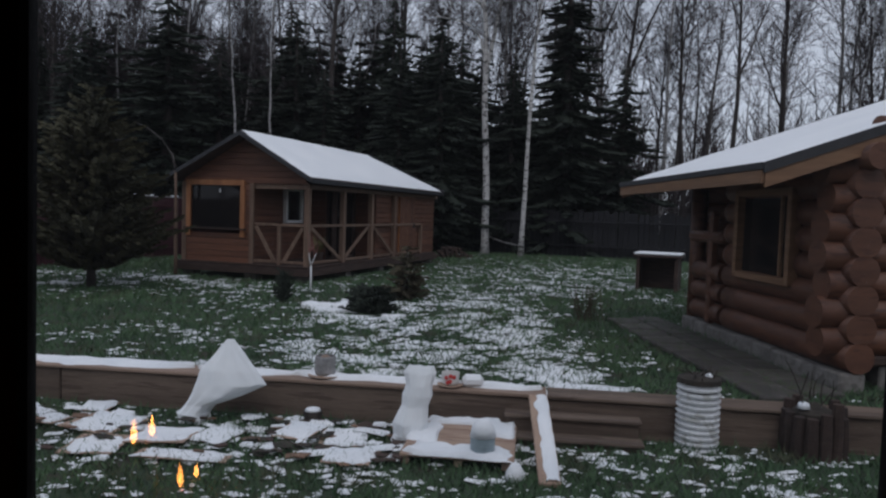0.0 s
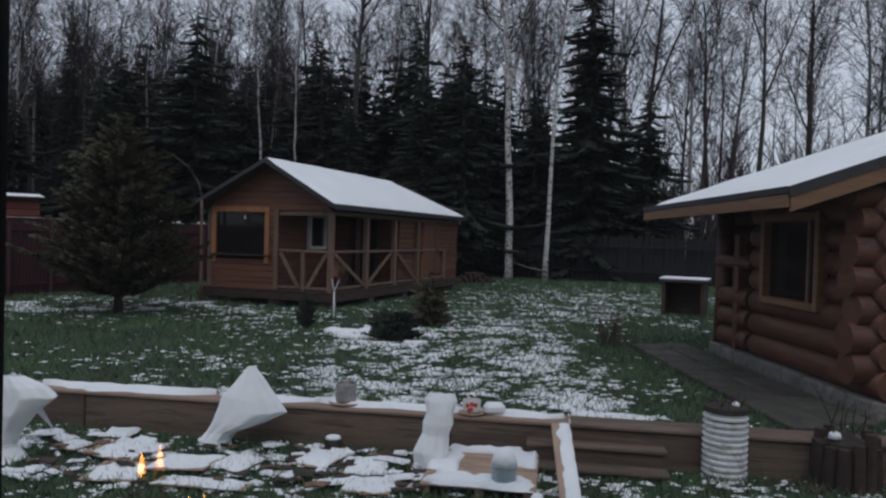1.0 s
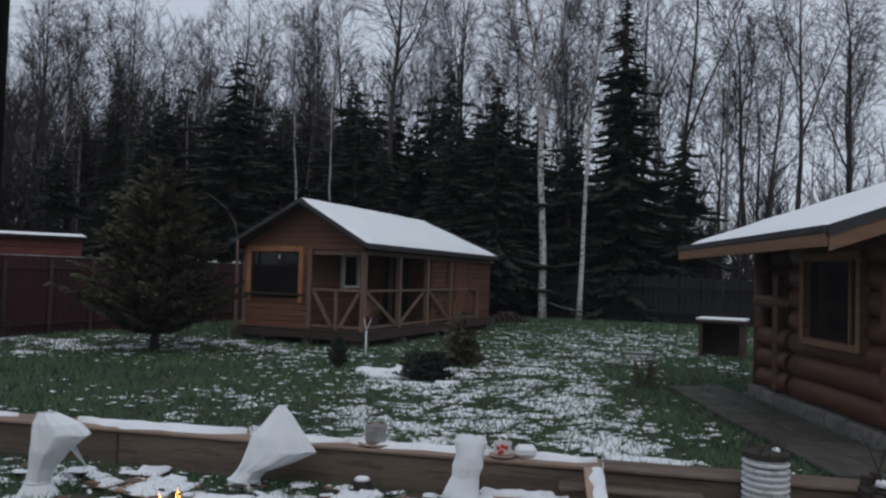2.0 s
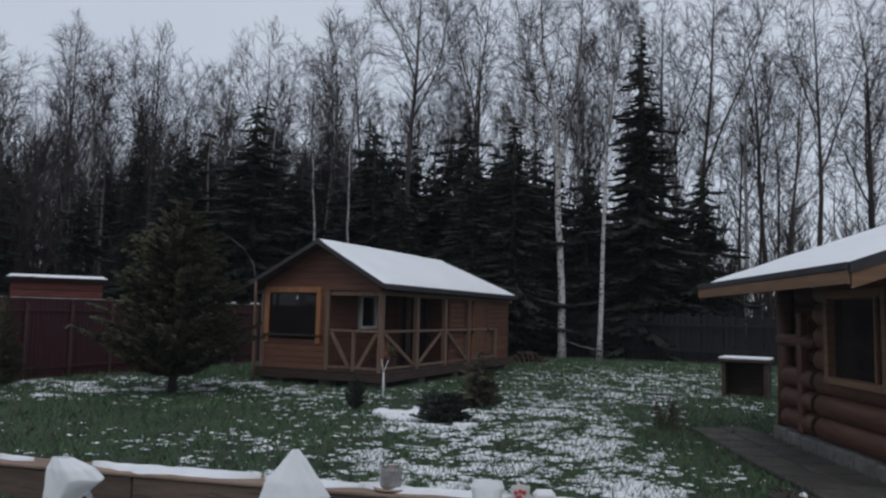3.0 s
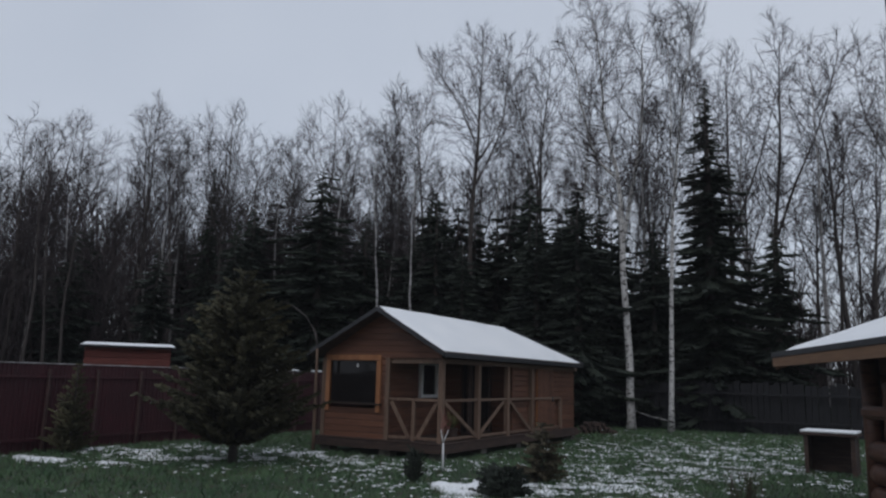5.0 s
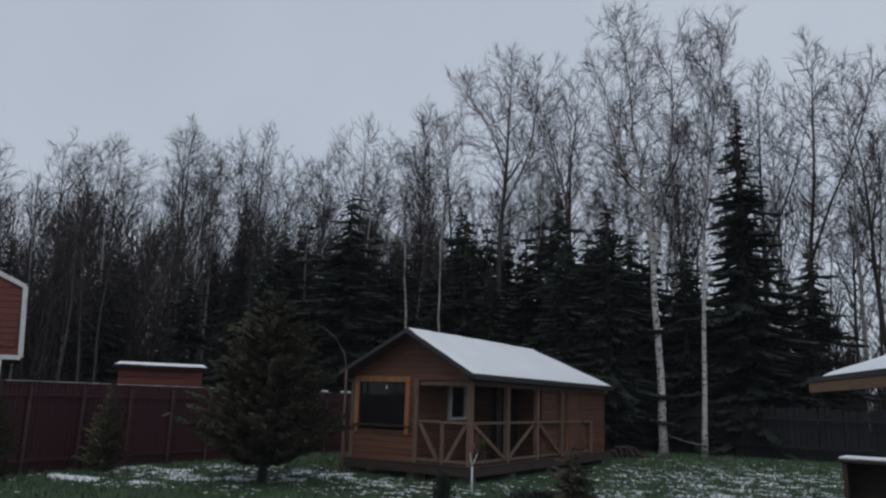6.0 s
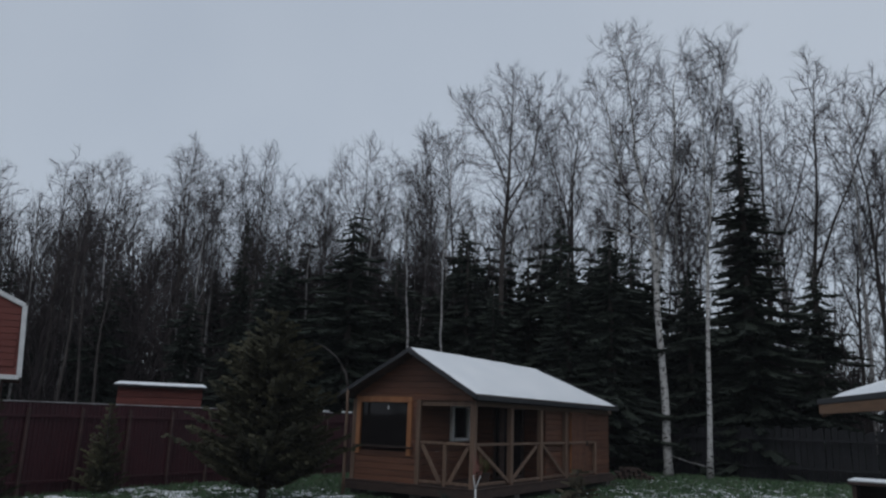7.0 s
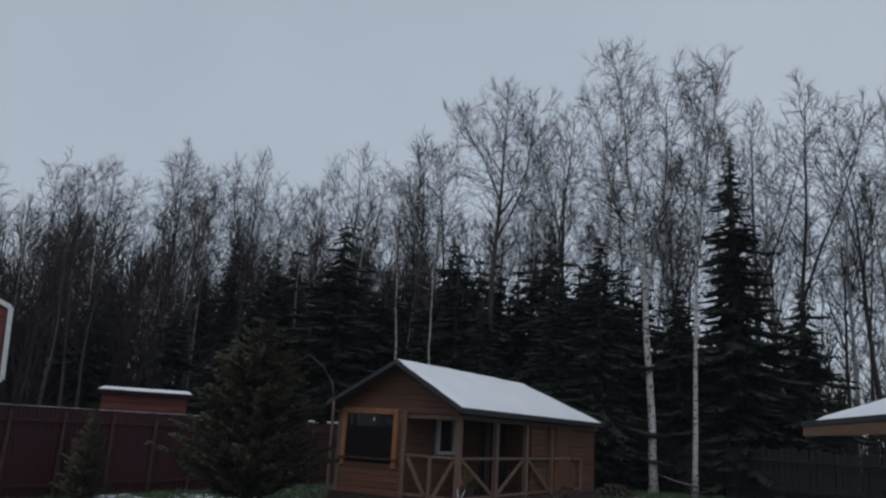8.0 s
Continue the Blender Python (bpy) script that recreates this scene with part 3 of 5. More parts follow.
M_FENCEPOST = mat("brown_fence_post", (0.05, 0.026, 0.025), (0.085, 0.046, 0.042), 4, 0.6, 0.1)
M_FENCECAP = mat("frosted_fence_cap", (0.13, 0.11, 0.11), (0.34, 0.33, 0.34), 3, 0.7, 0.2, 12)
sheet_fence()


def board_fence():
    """Grey board fence before the wood, board by board."""
    f = thing("board_fence", Matrix(), "weathered dark grey board fence in front of the forest", "fence")
    rng = random.Random(5)
    a, b = Vector((-16.3, 30.0, 0)), Vector((14.0, 30.6, 0))
    d = b - a
    n = 150
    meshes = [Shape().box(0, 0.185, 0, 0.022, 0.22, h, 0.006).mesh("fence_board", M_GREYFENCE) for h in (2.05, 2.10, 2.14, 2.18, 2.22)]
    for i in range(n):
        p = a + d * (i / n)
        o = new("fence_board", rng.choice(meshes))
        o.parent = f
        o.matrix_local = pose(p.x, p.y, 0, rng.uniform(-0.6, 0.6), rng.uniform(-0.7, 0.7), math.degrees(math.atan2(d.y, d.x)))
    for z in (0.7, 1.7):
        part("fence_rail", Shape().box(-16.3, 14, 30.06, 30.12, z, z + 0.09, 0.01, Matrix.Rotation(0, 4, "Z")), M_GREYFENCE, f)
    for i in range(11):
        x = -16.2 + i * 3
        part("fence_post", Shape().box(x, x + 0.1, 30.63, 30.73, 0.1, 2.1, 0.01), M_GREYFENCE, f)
    return f


board_fence()


def shed():
    s = thing("garden_shed", pose(-17.1, 12.92, 0.27, 0, 0, 53), "low red-brown shed with snow-covered tin roof behind fence", "shed")
    for i in range(14):
        z = 0.1 + i * 0.165
        part("wall_board", Shape().box(-1.02, 1.02, -0.9, 0.9, z, z + 0.158, 0.01), M_BRICK, s)
    rib = Shape()
    for i in range(47):
        x, z = -1.15 + i * 0.05, 0.012 * (i % 2)
        rib.v += [(x, -1.12, 2.36 + z), (x, 1.1, 2.50 + z), (x, 1.1, 2.47 + z), (x, -1.12, 2.33 + z)]
    rib.f = [(4 * i + a, 4 * i + 4 + a, 4 * i + 4 + (a + 1) % 4, 4 * i + (a + 1) % 4) for i in range(46) for a in range(4)] + [(0, 1, 2, 3), (187, 186, 185, 184)]
    roof = part("roof", rib, M_DARKTRIM, s, "ribbed metal sheet")
    for x0, x1, y0, y1 in ((-1.13, 0.1, -0.95, 1.05), (0.1, 1.12, -1.08, 1.05), (-0.45, 0.75, -1.10, -0.85)):
        sn = Shape()
        n = 24
        for i in range(n + 1):
            for k in range(7):
                x, f = x0 + (x1 - x0) * i / n, k / 6
                y = y0 + (y1 - y0) * f + 0.05 * nz(x, 1, 6) * (1 - f)
                sn.v.append((x, y, 2.36 + 0.063 * (y + 1.12) + 0.016 + (0.022 + 0.008 * (i % 2)) * (0.3 if i in (0, n) or k in (0, 6) else 1)))
        sn.f = [(i * 7 + k, (i + 1) * 7 + k, (i + 1) * 7 + k + 1, i * 7 + k + 1) for i in range(n) for k in range(6)]
        part("snow_cover", sn, M_ROOFSNOW, roof, "thin white snow")
    return s


shed()


def brick_house():
    """Neighbour's house with a mansard end and white trim."""
    h = thing("neighbour_house", pose(-21.0, 8.22, 0.2, 0, 0, 62), "red-brown clad house with mansard roof and white trim", "house")
    poly = [(-3.6, 0), (2.15, 0), (2.15, 2.55), (2.62, 2.55), (2.5, 4.43), (0.6, 5.3), (-1.6, 5.3), (-3.6, 4.4)]
    part("wall", Shape().prism(poly[::-1], 0, 6), M_BRICK, h)
    for (x0, z0), (x1, z1) in zip(poly[1:], poly[2:6]):
        v = Vector((x1 - x0, 0, z1 - z0))
        mm = Matrix.Translation((x0, -0.06, z0)) @ Matrix.Rotation(-math.atan2(v.z, v.x), 4, "Y")
        part("trim_board", Shape().box(0, v.length, -0.02, 0.05, -0.06, 0.06, 0.01, mm), M_WHITE, h, "white painted trim")
    for i in range(26):
        z = 0.1 + i * 0.17
        part("clapboard", Shape().box(-3.5, 2.1 if z < 2.8 else (2.45 if z < 4.2 else 2.2), -0.03, -0.002, z, z + 0.16, 0.008), M_BRICK, h)
    part("window", Shape().box(0.3, 1.1, -0.05, -0.032, 3.1, 4.1, 0.004), M_GLASS, h, "dark upper window")
    return h


brick_house()


def wood_table():
    """Low dark firewood box with a snowy lid beside the log house."""
    t = thing("firewood_box", pose(-0.80, 17.0, LAWN, 0, 0, -5), "dark empty wooden firewood box with snow on its lid", "storage box")
    for x in (-0.46, 0.38):
        for y in (0.0, 0.62):
            part("leg", Shape().box(x, x + 0.08, y, y + 0.08, 0.0, 0.78, 0.008), M_DARKWOOD, t)
    for i in range(5):
        part("back_board", Shape().box(-0.38, 0.38, 0.58, 0.60, 0.04 + i * 0.148, 0.187 + i * 0.148, 0.003), M_DARKWOOD, t)
        for x in (-0.44, 0.43):
            part("side_board", Shape().box(x, x + 0.02, 0.08, 0.62, 0.04 + i * 0.148, 0.187 + i * 0.148, 0.003), M_DARKWOOD, t)
    lid = part("lid", Shape().box(-0.52, 0.52, -0.06, 0.76, 0.78, 0.84, 0.01), M_DARKWOOD, t)
    part("snow_cover", Shape().box(-0.51, 0.51, -0.05, 0.75, 0.842, 0.885, 0.018), M_SNOW, lid, "thin white snow")
    return t


wood_table()


# ---- trees ----
def limb_path(rng, start, direction, length, steps, wobble, lift):
    pts, d, p = [start.copy()], direction.normalized(), start.copy()
    for i in range(steps):
        d = (d + Vector((rng.gauss(0, wobble), rng.gauss(0, wobble), rng.gauss(0, wobble) + lift))).normalized()
        p = p + d * (length / steps)
        pts.append(p.copy())
    return pts


def around(rng, axis, angle, spin=None):
    """A direction at an angle from an axis."""
    o = axis.orthogonal().normalized()
    w = rng.uniform(0, 2 * math.pi) if spin is None else spin
    side = Matrix.Rotation(w, 3, axis) @ o
    return (axis * math.cos(angle) + side * math.sin(angle)).normalized()


def wisp(shape, rng, start, direction, length, width, lift=0.3):
    """A twig as a narrow bent blade."""
    d = (direction.normalized() + Vector((0, 0, lift))).normalized()
    side = around(rng, d, math.pi / 2) * width
    mid = start + d * (length * 0.5)
    d2 = (d + Vector((rng.gauss(0, 0.22), rng.gauss(0, 0.22), rng.gauss(0.03, 0.2)))).normalized()
    end = mid + d2 * (length * 0.5)
    shape.add((start - side, start + side, mid + side * 0.8, mid - side * 0.8, end), ((0, 1, 2, 3), (3, 2, 4)))


def along(path, f):
    """Point and heading at the fraction f of a path."""
    x = f * (len(path) - 1)
    i = min(int(x), len(path) - 2)
    return path[i].lerp(path[i + 1], x - i), (path[i + 1] - path[i]).normalized()


def bowed(rng, points, wobble):
    """A soft crooked line through a few points."""
    out = []
    pts = [Vector(p) for p in points]
    for i in range(len(pts) - 1):
        a, b = pts[max(i - 1, 0)], pts[min(i + 2, len(pts) - 1)]
        for k in range(4):
            t = k / 4
            p = 0.5 * (2 * pts[i] + (pts[i + 1] - a) * t + (2 * a - 5 * pts[i] + 4 * pts[i + 1] - b) * t * t + (3 * pts[i] - a - 3 * pts[i + 1] + b) * t ** 3)
            out.append(p + Vector((rng.gauss(0, wobble), rng.gauss(0, wobble), 0)))
    return out + [pts[-1]]


def bare_tree_shapes(seed, h, r0, first=0.35, limbs=26, subs=7, twigs=7, spread=0.16, forks=(), tip=0.006, rise=0.75, weep=0.1, line=None, stems=()):
    """Trunk and leafless crown of one tree of height h: rising limbs, side shoots and fine twigs in a rounded crown."""
    rng = random.Random(seed)
    trunk, crown = Shape(), Shape()
    if line:
        main = bowed(rng, line, 0.02)
    else:
        main = limb_path(rng, Vector((0, 0, -0.1)), Vector((rng.gauss(0, 0.02), rng.gauss(0, 0.02), 1)), h, 14, 0.035, 0.06)
    n = len(main) - 1
    rad = [r0 * (1 - 0.96 * (i / n) ** 0.9) + 0.006 for i in range(n + 1)]
    rad[0] *= 1.3
    trunk.tube(main, rad, 8)
    axes = [(main, rad, first, limbs, 1.0)]
    for f, angle, part_of in forks:
        p, d = along(main, f)
        st = limb_path(rng, p, around(rng, d, angle), h * (1 - f) * part_of, 9, 0.07, 0.11)
        r = r0 * (1 - 0.96 * f ** 0.9) * 0.72
        sr = [r * (1 - 0.94 * k / 9) + 0.006 for k in range(10)]
        trunk.tube(st, sr, 6)
        axes.append((st, sr, 0.2, int(limbs * 0.55), 0.8))
    for r, pts, count, part_of in stems:
        st = bowed(rng, pts, 0.03)
        m = len(st) - 1
        sr = [r * (1 - 0.93 * k / m) + 0.006 for k in range(m + 1)]
        trunk.tube(st, sr, 6)
        axes.append((st, sr, 0.12, count, part_of))
    for st, sr, f0, count, part_of in axes:
        for k in range(count):
            g0 = (k + rng.random()) / count
            f = f0 + (0.995 - f0) * g0
            p, ax = along(st, f)
            r = min(sr[int(f * (len(st) - 1))] * 0.55, 0.05) * rng.uniform(0.55, 1)
            L = h * spread * part_of * math.sin(math.pi * (0.16 + 0.76 * g0)) ** 0.7 * rng.uniform(0.65, 1.15) + 0.2
            path = limb_path(rng, p, around(rng, ax, rise * (1.25 - 0.45 * g0) * rng.uniform(0.75, 1.25)), L, 6, 0.16, 0.11)
            crown.tube(path, [max(r * w, tip) for w in (1, 0.78, 0.6, 0.45, 0.32, 0.2)] + [tip * 0.7], 4, False)
            for q in range(subs):
                g = 0.18 + 0.82 * (q + rng.random()) / subs
                b, bd = along(path, g)
                sp = limb_path(rng, b, around(rng, bd, rng.uniform(0.4, 1.05)), (0.25 + L * (0.52 - 0.3 * g)) * rng.uniform(0.6, 1.2), 3, 0.2, 0.03)
                crown.tube(sp, [tip * 1.3, tip * 1.05, tip * 0.8, tip * 0.45], 3, False)
                for w in range(twigs):
                    z, zd = along(sp, rng.uniform(0.15, 1))
                    wisp(crown, rng, z, around(rng, zd, rng.uniform(0.25, 0.8)), rng.uniform(0.22, 0.62), tip * 0.5, 0.12 - weep * rng.random() * 2)
    return trunk, crown


def tree(name, m, trunk, crown, bark, leafage, label, category, group):
    t = thing(name, m, label, category, group)
    part("trunk", trunk, bark, t, smooth=True)
    part("crown", crown, leafage, t)
    return t


def conifer_shapes(seed, h, r, levels, per, droop, sprays, base=0.08, uneven=0.25, spray=0.34, power=0.85, up=0.0, body=0.0):
    """Trunk and needle-bearing branches, whorl by whorl."""
    rng = random.Random(seed)
    trunk, crown = Shape(), Shape()
    trunk.tube([(0, 0, -0.1), (0.01, 0, h * 0.3), (0.0, 0.01, h * 0.65), (0, 0, h)], [0.022 * h ** 0.9 + 0.02, 0.016 * h, 0.009 * h, 0.01], 8)
    v, f = crown.v, crown.f
    for k in range(levels):
        t = (k + rng.random() * 0.6) / levels
        z = h * (base + (0.985 - base) * t)
        R = r * ((1 - t) ** power) * rng.uniform(1 - uneven, 1 + uneven * 0.6) + 0.05
        n = max(4, int(per * (0.55 + 0.45 * (1 - t))))
        w0 = rng.uniform(0, 6.28)
        for b in range(n):
            z = h * (base + (0.985 - base) * min(1.0, max(0.0, t + rng.uniform(-2.2, 2.2) / levels)))
            w = w0 + 6.283 * (b + rng.uniform(-0.35, 0.35)) / n
            L = R * rng.uniform(0.5, 1.15)
            dx, dy = math.cos(w), math.sin(w)
            dr = droop * rng.uniform(0.6, 1.3)
            if body:
                # the branch's own ragged fan and hanging fringe
                i = len(v)
                for g in (0.0, 0.45, 0.8, 1.0):
                    bx, by, bz = dx * L * g, dy * L * g, z + up * L * g - dr * L * g * (1.25 - 0.55 * g)
                    wd = body * min(L, 1.4) * (0.05 + 0.07 * g * (1.05 - g) * 4) * rng.uniform(0.7, 1.3) * (0.12 if g == 1.0 else 1)
                    hang = body * (0.12 + 0.22 * (1 - g)) * min(1.0, 0.4 * L) * rng.uniform(0.6, 1.6) * (0.3 if g == 1.0 else 1)
                    v += [(bx - dy * wd, by + dx * wd, bz - 0.4 * wd), (bx, by, bz + 0.04), (bx + dy * wd, by - dx * wd, bz - 0.4 * wd), (bx, by, bz - hang)]
                for q in range(3):
                    a0, a1 = i + q * 4, i + q * 4 + 4
                    f += [(a0, a1, a1 + 1, a0 + 1), (a0 + 1, a1 + 1, a1 + 2, a0 + 2), (a0 + 1, a1 + 1, a1 + 3, a0 + 3)]
            ns = max(3, int(sprays * L / r))
            for s in range(ns):
                g = (s + rng.random()) / ns
                g = 0.12 + 0.88 * g
                px, py = dx * L * g, dy * L * g
                pz = z + up * L * g - dr * L * g * (1.25 - 0.55 * g)
                a = w + rng.choice((-1, 1)) * rng.uniform(0.15, 1.15)
                l2 = spray * (0.55 + 0.6 * (1 - g)) * rng.uniform(0.6, 1.2) * min(1, 0.22 + 0.5 * L / max(0.4, r * 0.35))
                ex, ey, ez = px + math.cos(a) * l2, py + math.sin(a) * l2, pz + l2 * rng.uniform(-0.55, 0.12) + up * l2 * 0.6
                wd = l2 * rng.uniform(0.16, 0.3)
                nx, ny = -math.sin(a) * wd, math.cos(a) * wd
                i = len(v)
                v += [(px, py, pz), ((px + ex) / 2 + nx, (py + ey) / 2 + ny, (pz + ez) / 2 - 0.03), (ex, ey, ez), ((px + ex) / 2 - nx, (py + ey) / 2 - ny, (pz + ez) / 2 + 0.02),
                      ((px + ex) / 2, (py + ey) / 2, (pz + ez) / 2 - wd * 1.3), ((px + ex) / 2, (py + ey) / 2, (pz + ez) / 2 + wd * 0.5)]
                f += [(i, i + 1, i + 2, i + 3), (i, i + 4, i + 2, i + 5)]
    return trunk, crown


def place(x, y, rz=0.0, s=1.0, z=LAWN, lean=0.0):
    return Matrix.Translation((x, y, z)) @ Matrix.Rotation(radians(rz), 4, "Z") @ Matrix.Rotation(radians(lean), 4, "X") @ Matrix.Scale(s, 4)


def forest():
    rng = random.Random(11)
    # the two white birches before the fence, and tall neighbours
    tree("birch_tree", place(-7.98, 28.25, 0), *bare_tree_shapes(5, 17.2, 0.165, 0.46, 38, 9, 10, 0.15, (), 0.0078, 0.85, 0.25,
         [(0, 0, -0.1), (-0.08, 0, 3.0), (-0.24, 0, 7.0), (-0.34, 0, 9.6), (-0.85, -0.1, 12.2), (-0.95, -0.2, 14.6), (-1.35, -0.3, 17.6)],
         [(0.10, [(-0.25, 0, 7.2), (0.10, 0.1, 9.0), (0.55, 0.2, 11.8), (0.60, 0.3, 14.2), (0.75, 0.4, 16.4)], 24, 0.9),
          (0.07, [(-0.34, 0, 9.7), (-1.25, -0.2, 11.0), (-1.75, -0.3, 13.2), (-2.1, -0.4, 15.6)], 20, 0.85),
          (0.05, [(-0.26, 0, 8.0), (-0.9, -0.2, 9.1), (-2.3, -0.4, 9.5)], 9, 0.5)]), M_BIRCH, M_TWIG, "tall white-barked birch, forked, leafless in early winter", "birch", "birches by the fence")
    tree("birch_tree", place(-6.42, 27.8, 20), *bare_tree_shapes(8, 17.3, 0.10, 0.42, 38, 8, 10, 0.13, ((0.55, 0.22, 0.85),), 0.0078, 0.6, 0.15), M_BIRCH, M_TWIG, "slim white-barked birch, leafless in early winter", "birch", "birches by the fence")
    tree("bare_tree", place(-16.6, 30.9, 80), *bare_tree_shapes(21, 19.6, 0.22, 0.50, 36, 9, 10, 0.14, ((0.64, 0.5, 0.9), (0.68, 0.55, 0.85), (0.58, 0.6, 0.7)), 0.0085, 0.85, 0.0), M_BARK, M_TWIG, "tall dark-barked leafless tree with spreading crown", "tree", "forest trees")
    for x, y, h, bend in ((-15.0, 21.25, 10.2, -0.45), (-14.62, 22.75, 9.4, 0.05)):
        tree("birch_tree", place(x, y), *bare_tree_shapes(int(31 + h), h, 0.06, 0.5, 16, 6, 7, 0.11, (), 0.006, 0.6, 0.1, [(0, 0, -0.1), (0.04, 0, 2.8), (bend * 0.2, 0.03, 5.4), (bend * 0.7, 0, 8.0), (bend, 0.1, h)]), M_THINBIRCH, M_TWIG, "thin pale birch rising behind the cabin", "birch", "thin birches behind the cabin")
    kinds = []
    for i, (h, r0, bark, fk) in enumerate(((16, 0.14, M_THINBIRCH, ((0.55, 0.3, 0.9),)), (17, 0.16, M_BARK, ((0.5, 0.4, 0.85), (0.62, 0.35, 0.9))), (15, 0.11, M_THINBIRCH, ()), (16.5, 0.15, M_BARK, ((0.45, 0.35, 0.9),)), (14, 0.10, M_BARK, ()))):
        tr, cr = bare_tree_shapes(40 + i, h, r0, (0.42, 0.46, 0.38, 0.44, 0.36)[i], 28, 7, 8, 0.155 + 0.012 * (i % 3), fk, 0.0088, 0.75, 0.12 * (i % 2) + 0.05)
        kinds.append((tr, cr, bark, h))
    for i, (h, r0, bark) in enumerate(((14, 0.10, M_THINBIRCH), (15, 0.12, M_BARK), (13, 0.09, M_BARK), (14.5, 0.11, M_THINBIRCH))):
        tr, cr = bare_tree_shapes(70 + i, h, r0, (0.34, 0.4, 0.3, 0.38)[i], 20, 5, 7, 0.165, (), 0.0145, 0.72, 0.1)
        kinds.append((tr, cr, bark, h))
    left_wood = [(-20.2, 29.8, 16.2, 0, 2), (-18.4, 28.9, 14.6, 2, -2), (-19.4, 31.6, 15.6, 3, 0), (-22.1, 27.2, 14.6, 1, 0), (-21.4, 31.5, 14.6, 4, 0), (-27.2, 25.1, 14.5, 1, 1), (-28.3, 26.4, 13.6, 3, 0), (-25.9, 27.8, 13.3, 2, 2), (-30.3, 23.0, 15.0, 3, 0), (-29.2, 21.9, 13.6, 1, 0), (-33.6, 21.4, 13.8, 1, 0), (-34.2, 20.4, 13.6, 3, 1), (-37.3, 19.3, 11.6, 4, 0), (-35.5, 15.2, 11.0, 2, -1), (-36.0, 12.4, 10.6, 1, 0), (-31.8, 18.6, 10.8, 0, 1), (-26.4, 21.6, 12.0, 3, 0), (-25.4, 20.2, 10.6, 0, 0), (-27.6, 22.8, 12.8, 0, 1), (-24.6, 22.6, 11.6, 1, -1), (-23.4, 25.6, 12.4, 3, 1), (-21.2, 26.4, 12.6, 0, 0), (-22.8, 24.2, 11.4, 2, 0), (-19.6, 27.4, 12.8, 1, 1)]
    right_wood = [(-14.1, 33.2, 17.6, 3, 0), (-14.9, 36.2, 17.4, 1, 0), (-12.4, 35.5, 16.6, 0, 0), (-5.4, 35.7, 17.3, 1, 2), (-3.3, 36.9, 19.2, 3, 0), (-1.6, 36.0, 16.8, 2, 0), (-4.6, 33.9, 14.6, 2, -1), (-0.6, 37.1, 16.4, 3, 1), (1.4, 36.5, 16.8, 1, 0), (3.6, 37.5, 17.0, 3, -2), (5.8, 37.0, 16.8, 0, 2), (8.8, 36.0, 17.0, 1, -3), (11.0, 38.0, 17.4, 3, 2), (13.4, 36.2, 16.6, 4, 0), (-9.6, 36.4, 16.6, 0, 0), (-7.4, 37.4, 17.2, 2, 0), (0.2, 33.2, 13.4, 4, 2)]
    made = {}

    def bare(x, y, h, k, lean):
        tr, cr, bark, h0 = kinds[k]
        m = place(x, y, rng.uniform(0, 360), h / h0, lean=lean)
        if k in made:
            c = copy_thing(made[k], Matrix())
            c.matrix_world = m
        else:
            made[k] = tree("bare_tree", m, tr, cr, bark, M_TWIG, "leafless grey-brown forest tree with fine twigs", "tree", "forest trees")

    for x, y, h, k, lean in left_wood + right_wood:
        bare(x, y, h, k, lean)
    # more of the same between them
    for i in range(46):
        az = rng.uniform(26, 70) if i % 2 else rng.uniform(-16, 30)
        D = rng.uniform(35, 44)
        h = (rng.uniform(9.6, 12.3) if az > 28 else rng.uniform(12.0, 15.2)) * D / 39
        bare(-math.sin(radians(az)) * D, math.cos(radians(az)) * D, h, rng.randrange(5), rng.uniform(-2, 2))
    # the wood behind, row after row
    count = 0
    while count < 92:
        az = rng.uniform(-24, 78) if count % 3 else rng.uniform(26, 78)
        D = rng.uniform(38, 72)
        x, y = -math.sin(radians(az)) * D, math.cos(radians(az)) * D
        h = (rng.uniform(10.5, 14.0) + 0.06 * (D - 38)) * (1.10 if az < 22 else 0.84)
        bare(x, y, h, 5 + rng.randrange(4), rng.uniform(-2, 2))
        count += 1
    for i in range(34):
        az, D = rng.uniform(30, 80), rng.uniform(30, 42)
        bare(-math.sin(radians(az)) * D, math.cos(radians(az)) * D, rng.uniform(9.5, 12.0), 5 + rng.randrange(4), rng.uniform(-2, 2))
    # unseen trees added round the plot to block the low dusk sky
    for az in range(84, 336, 18):
        D = rng.uniform(20, 44)
        bare(-math.sin(radians(az)) * D, math.cos(radians(az)) * D, rng.uniform(12, 16), 5 + rng.randrange(4), 0)
    # thicket of thin saplings low in the wood
    s = Shape()
    for i in range(2200):
        az = rng.uniform(30, 78) if i % 2 else (rng.uniform(-26, 78) if i % 4 else rng.uniform(-26, 12))
        D = rng.uniform(33, 62)
        x, y = -math.sin(radians(az)) * D, math.cos(radians(az)) * D
        if y < 31.5 and x > -17.5:
            continue
        h = rng.uniform(6.0, 13.0) * D / 48 if az > 32 else rng.uniform(3.5, 11.0) if az > 14 else rng.uniform(3.0, 8.0)
        p = limb_path(rng, Vector((x, y, LAWN - 0.1)), Vector((rng.gauss(0, 0.06), rng.gauss(0, 0.06), 1)), h, 4, 0.05, 0.05)
        r = rng.uniform(0.015, 0.05)
        s.tube(p, [r, r * 0.85, r * 0.65, r * 0.45, r * 0.2], 4, False)
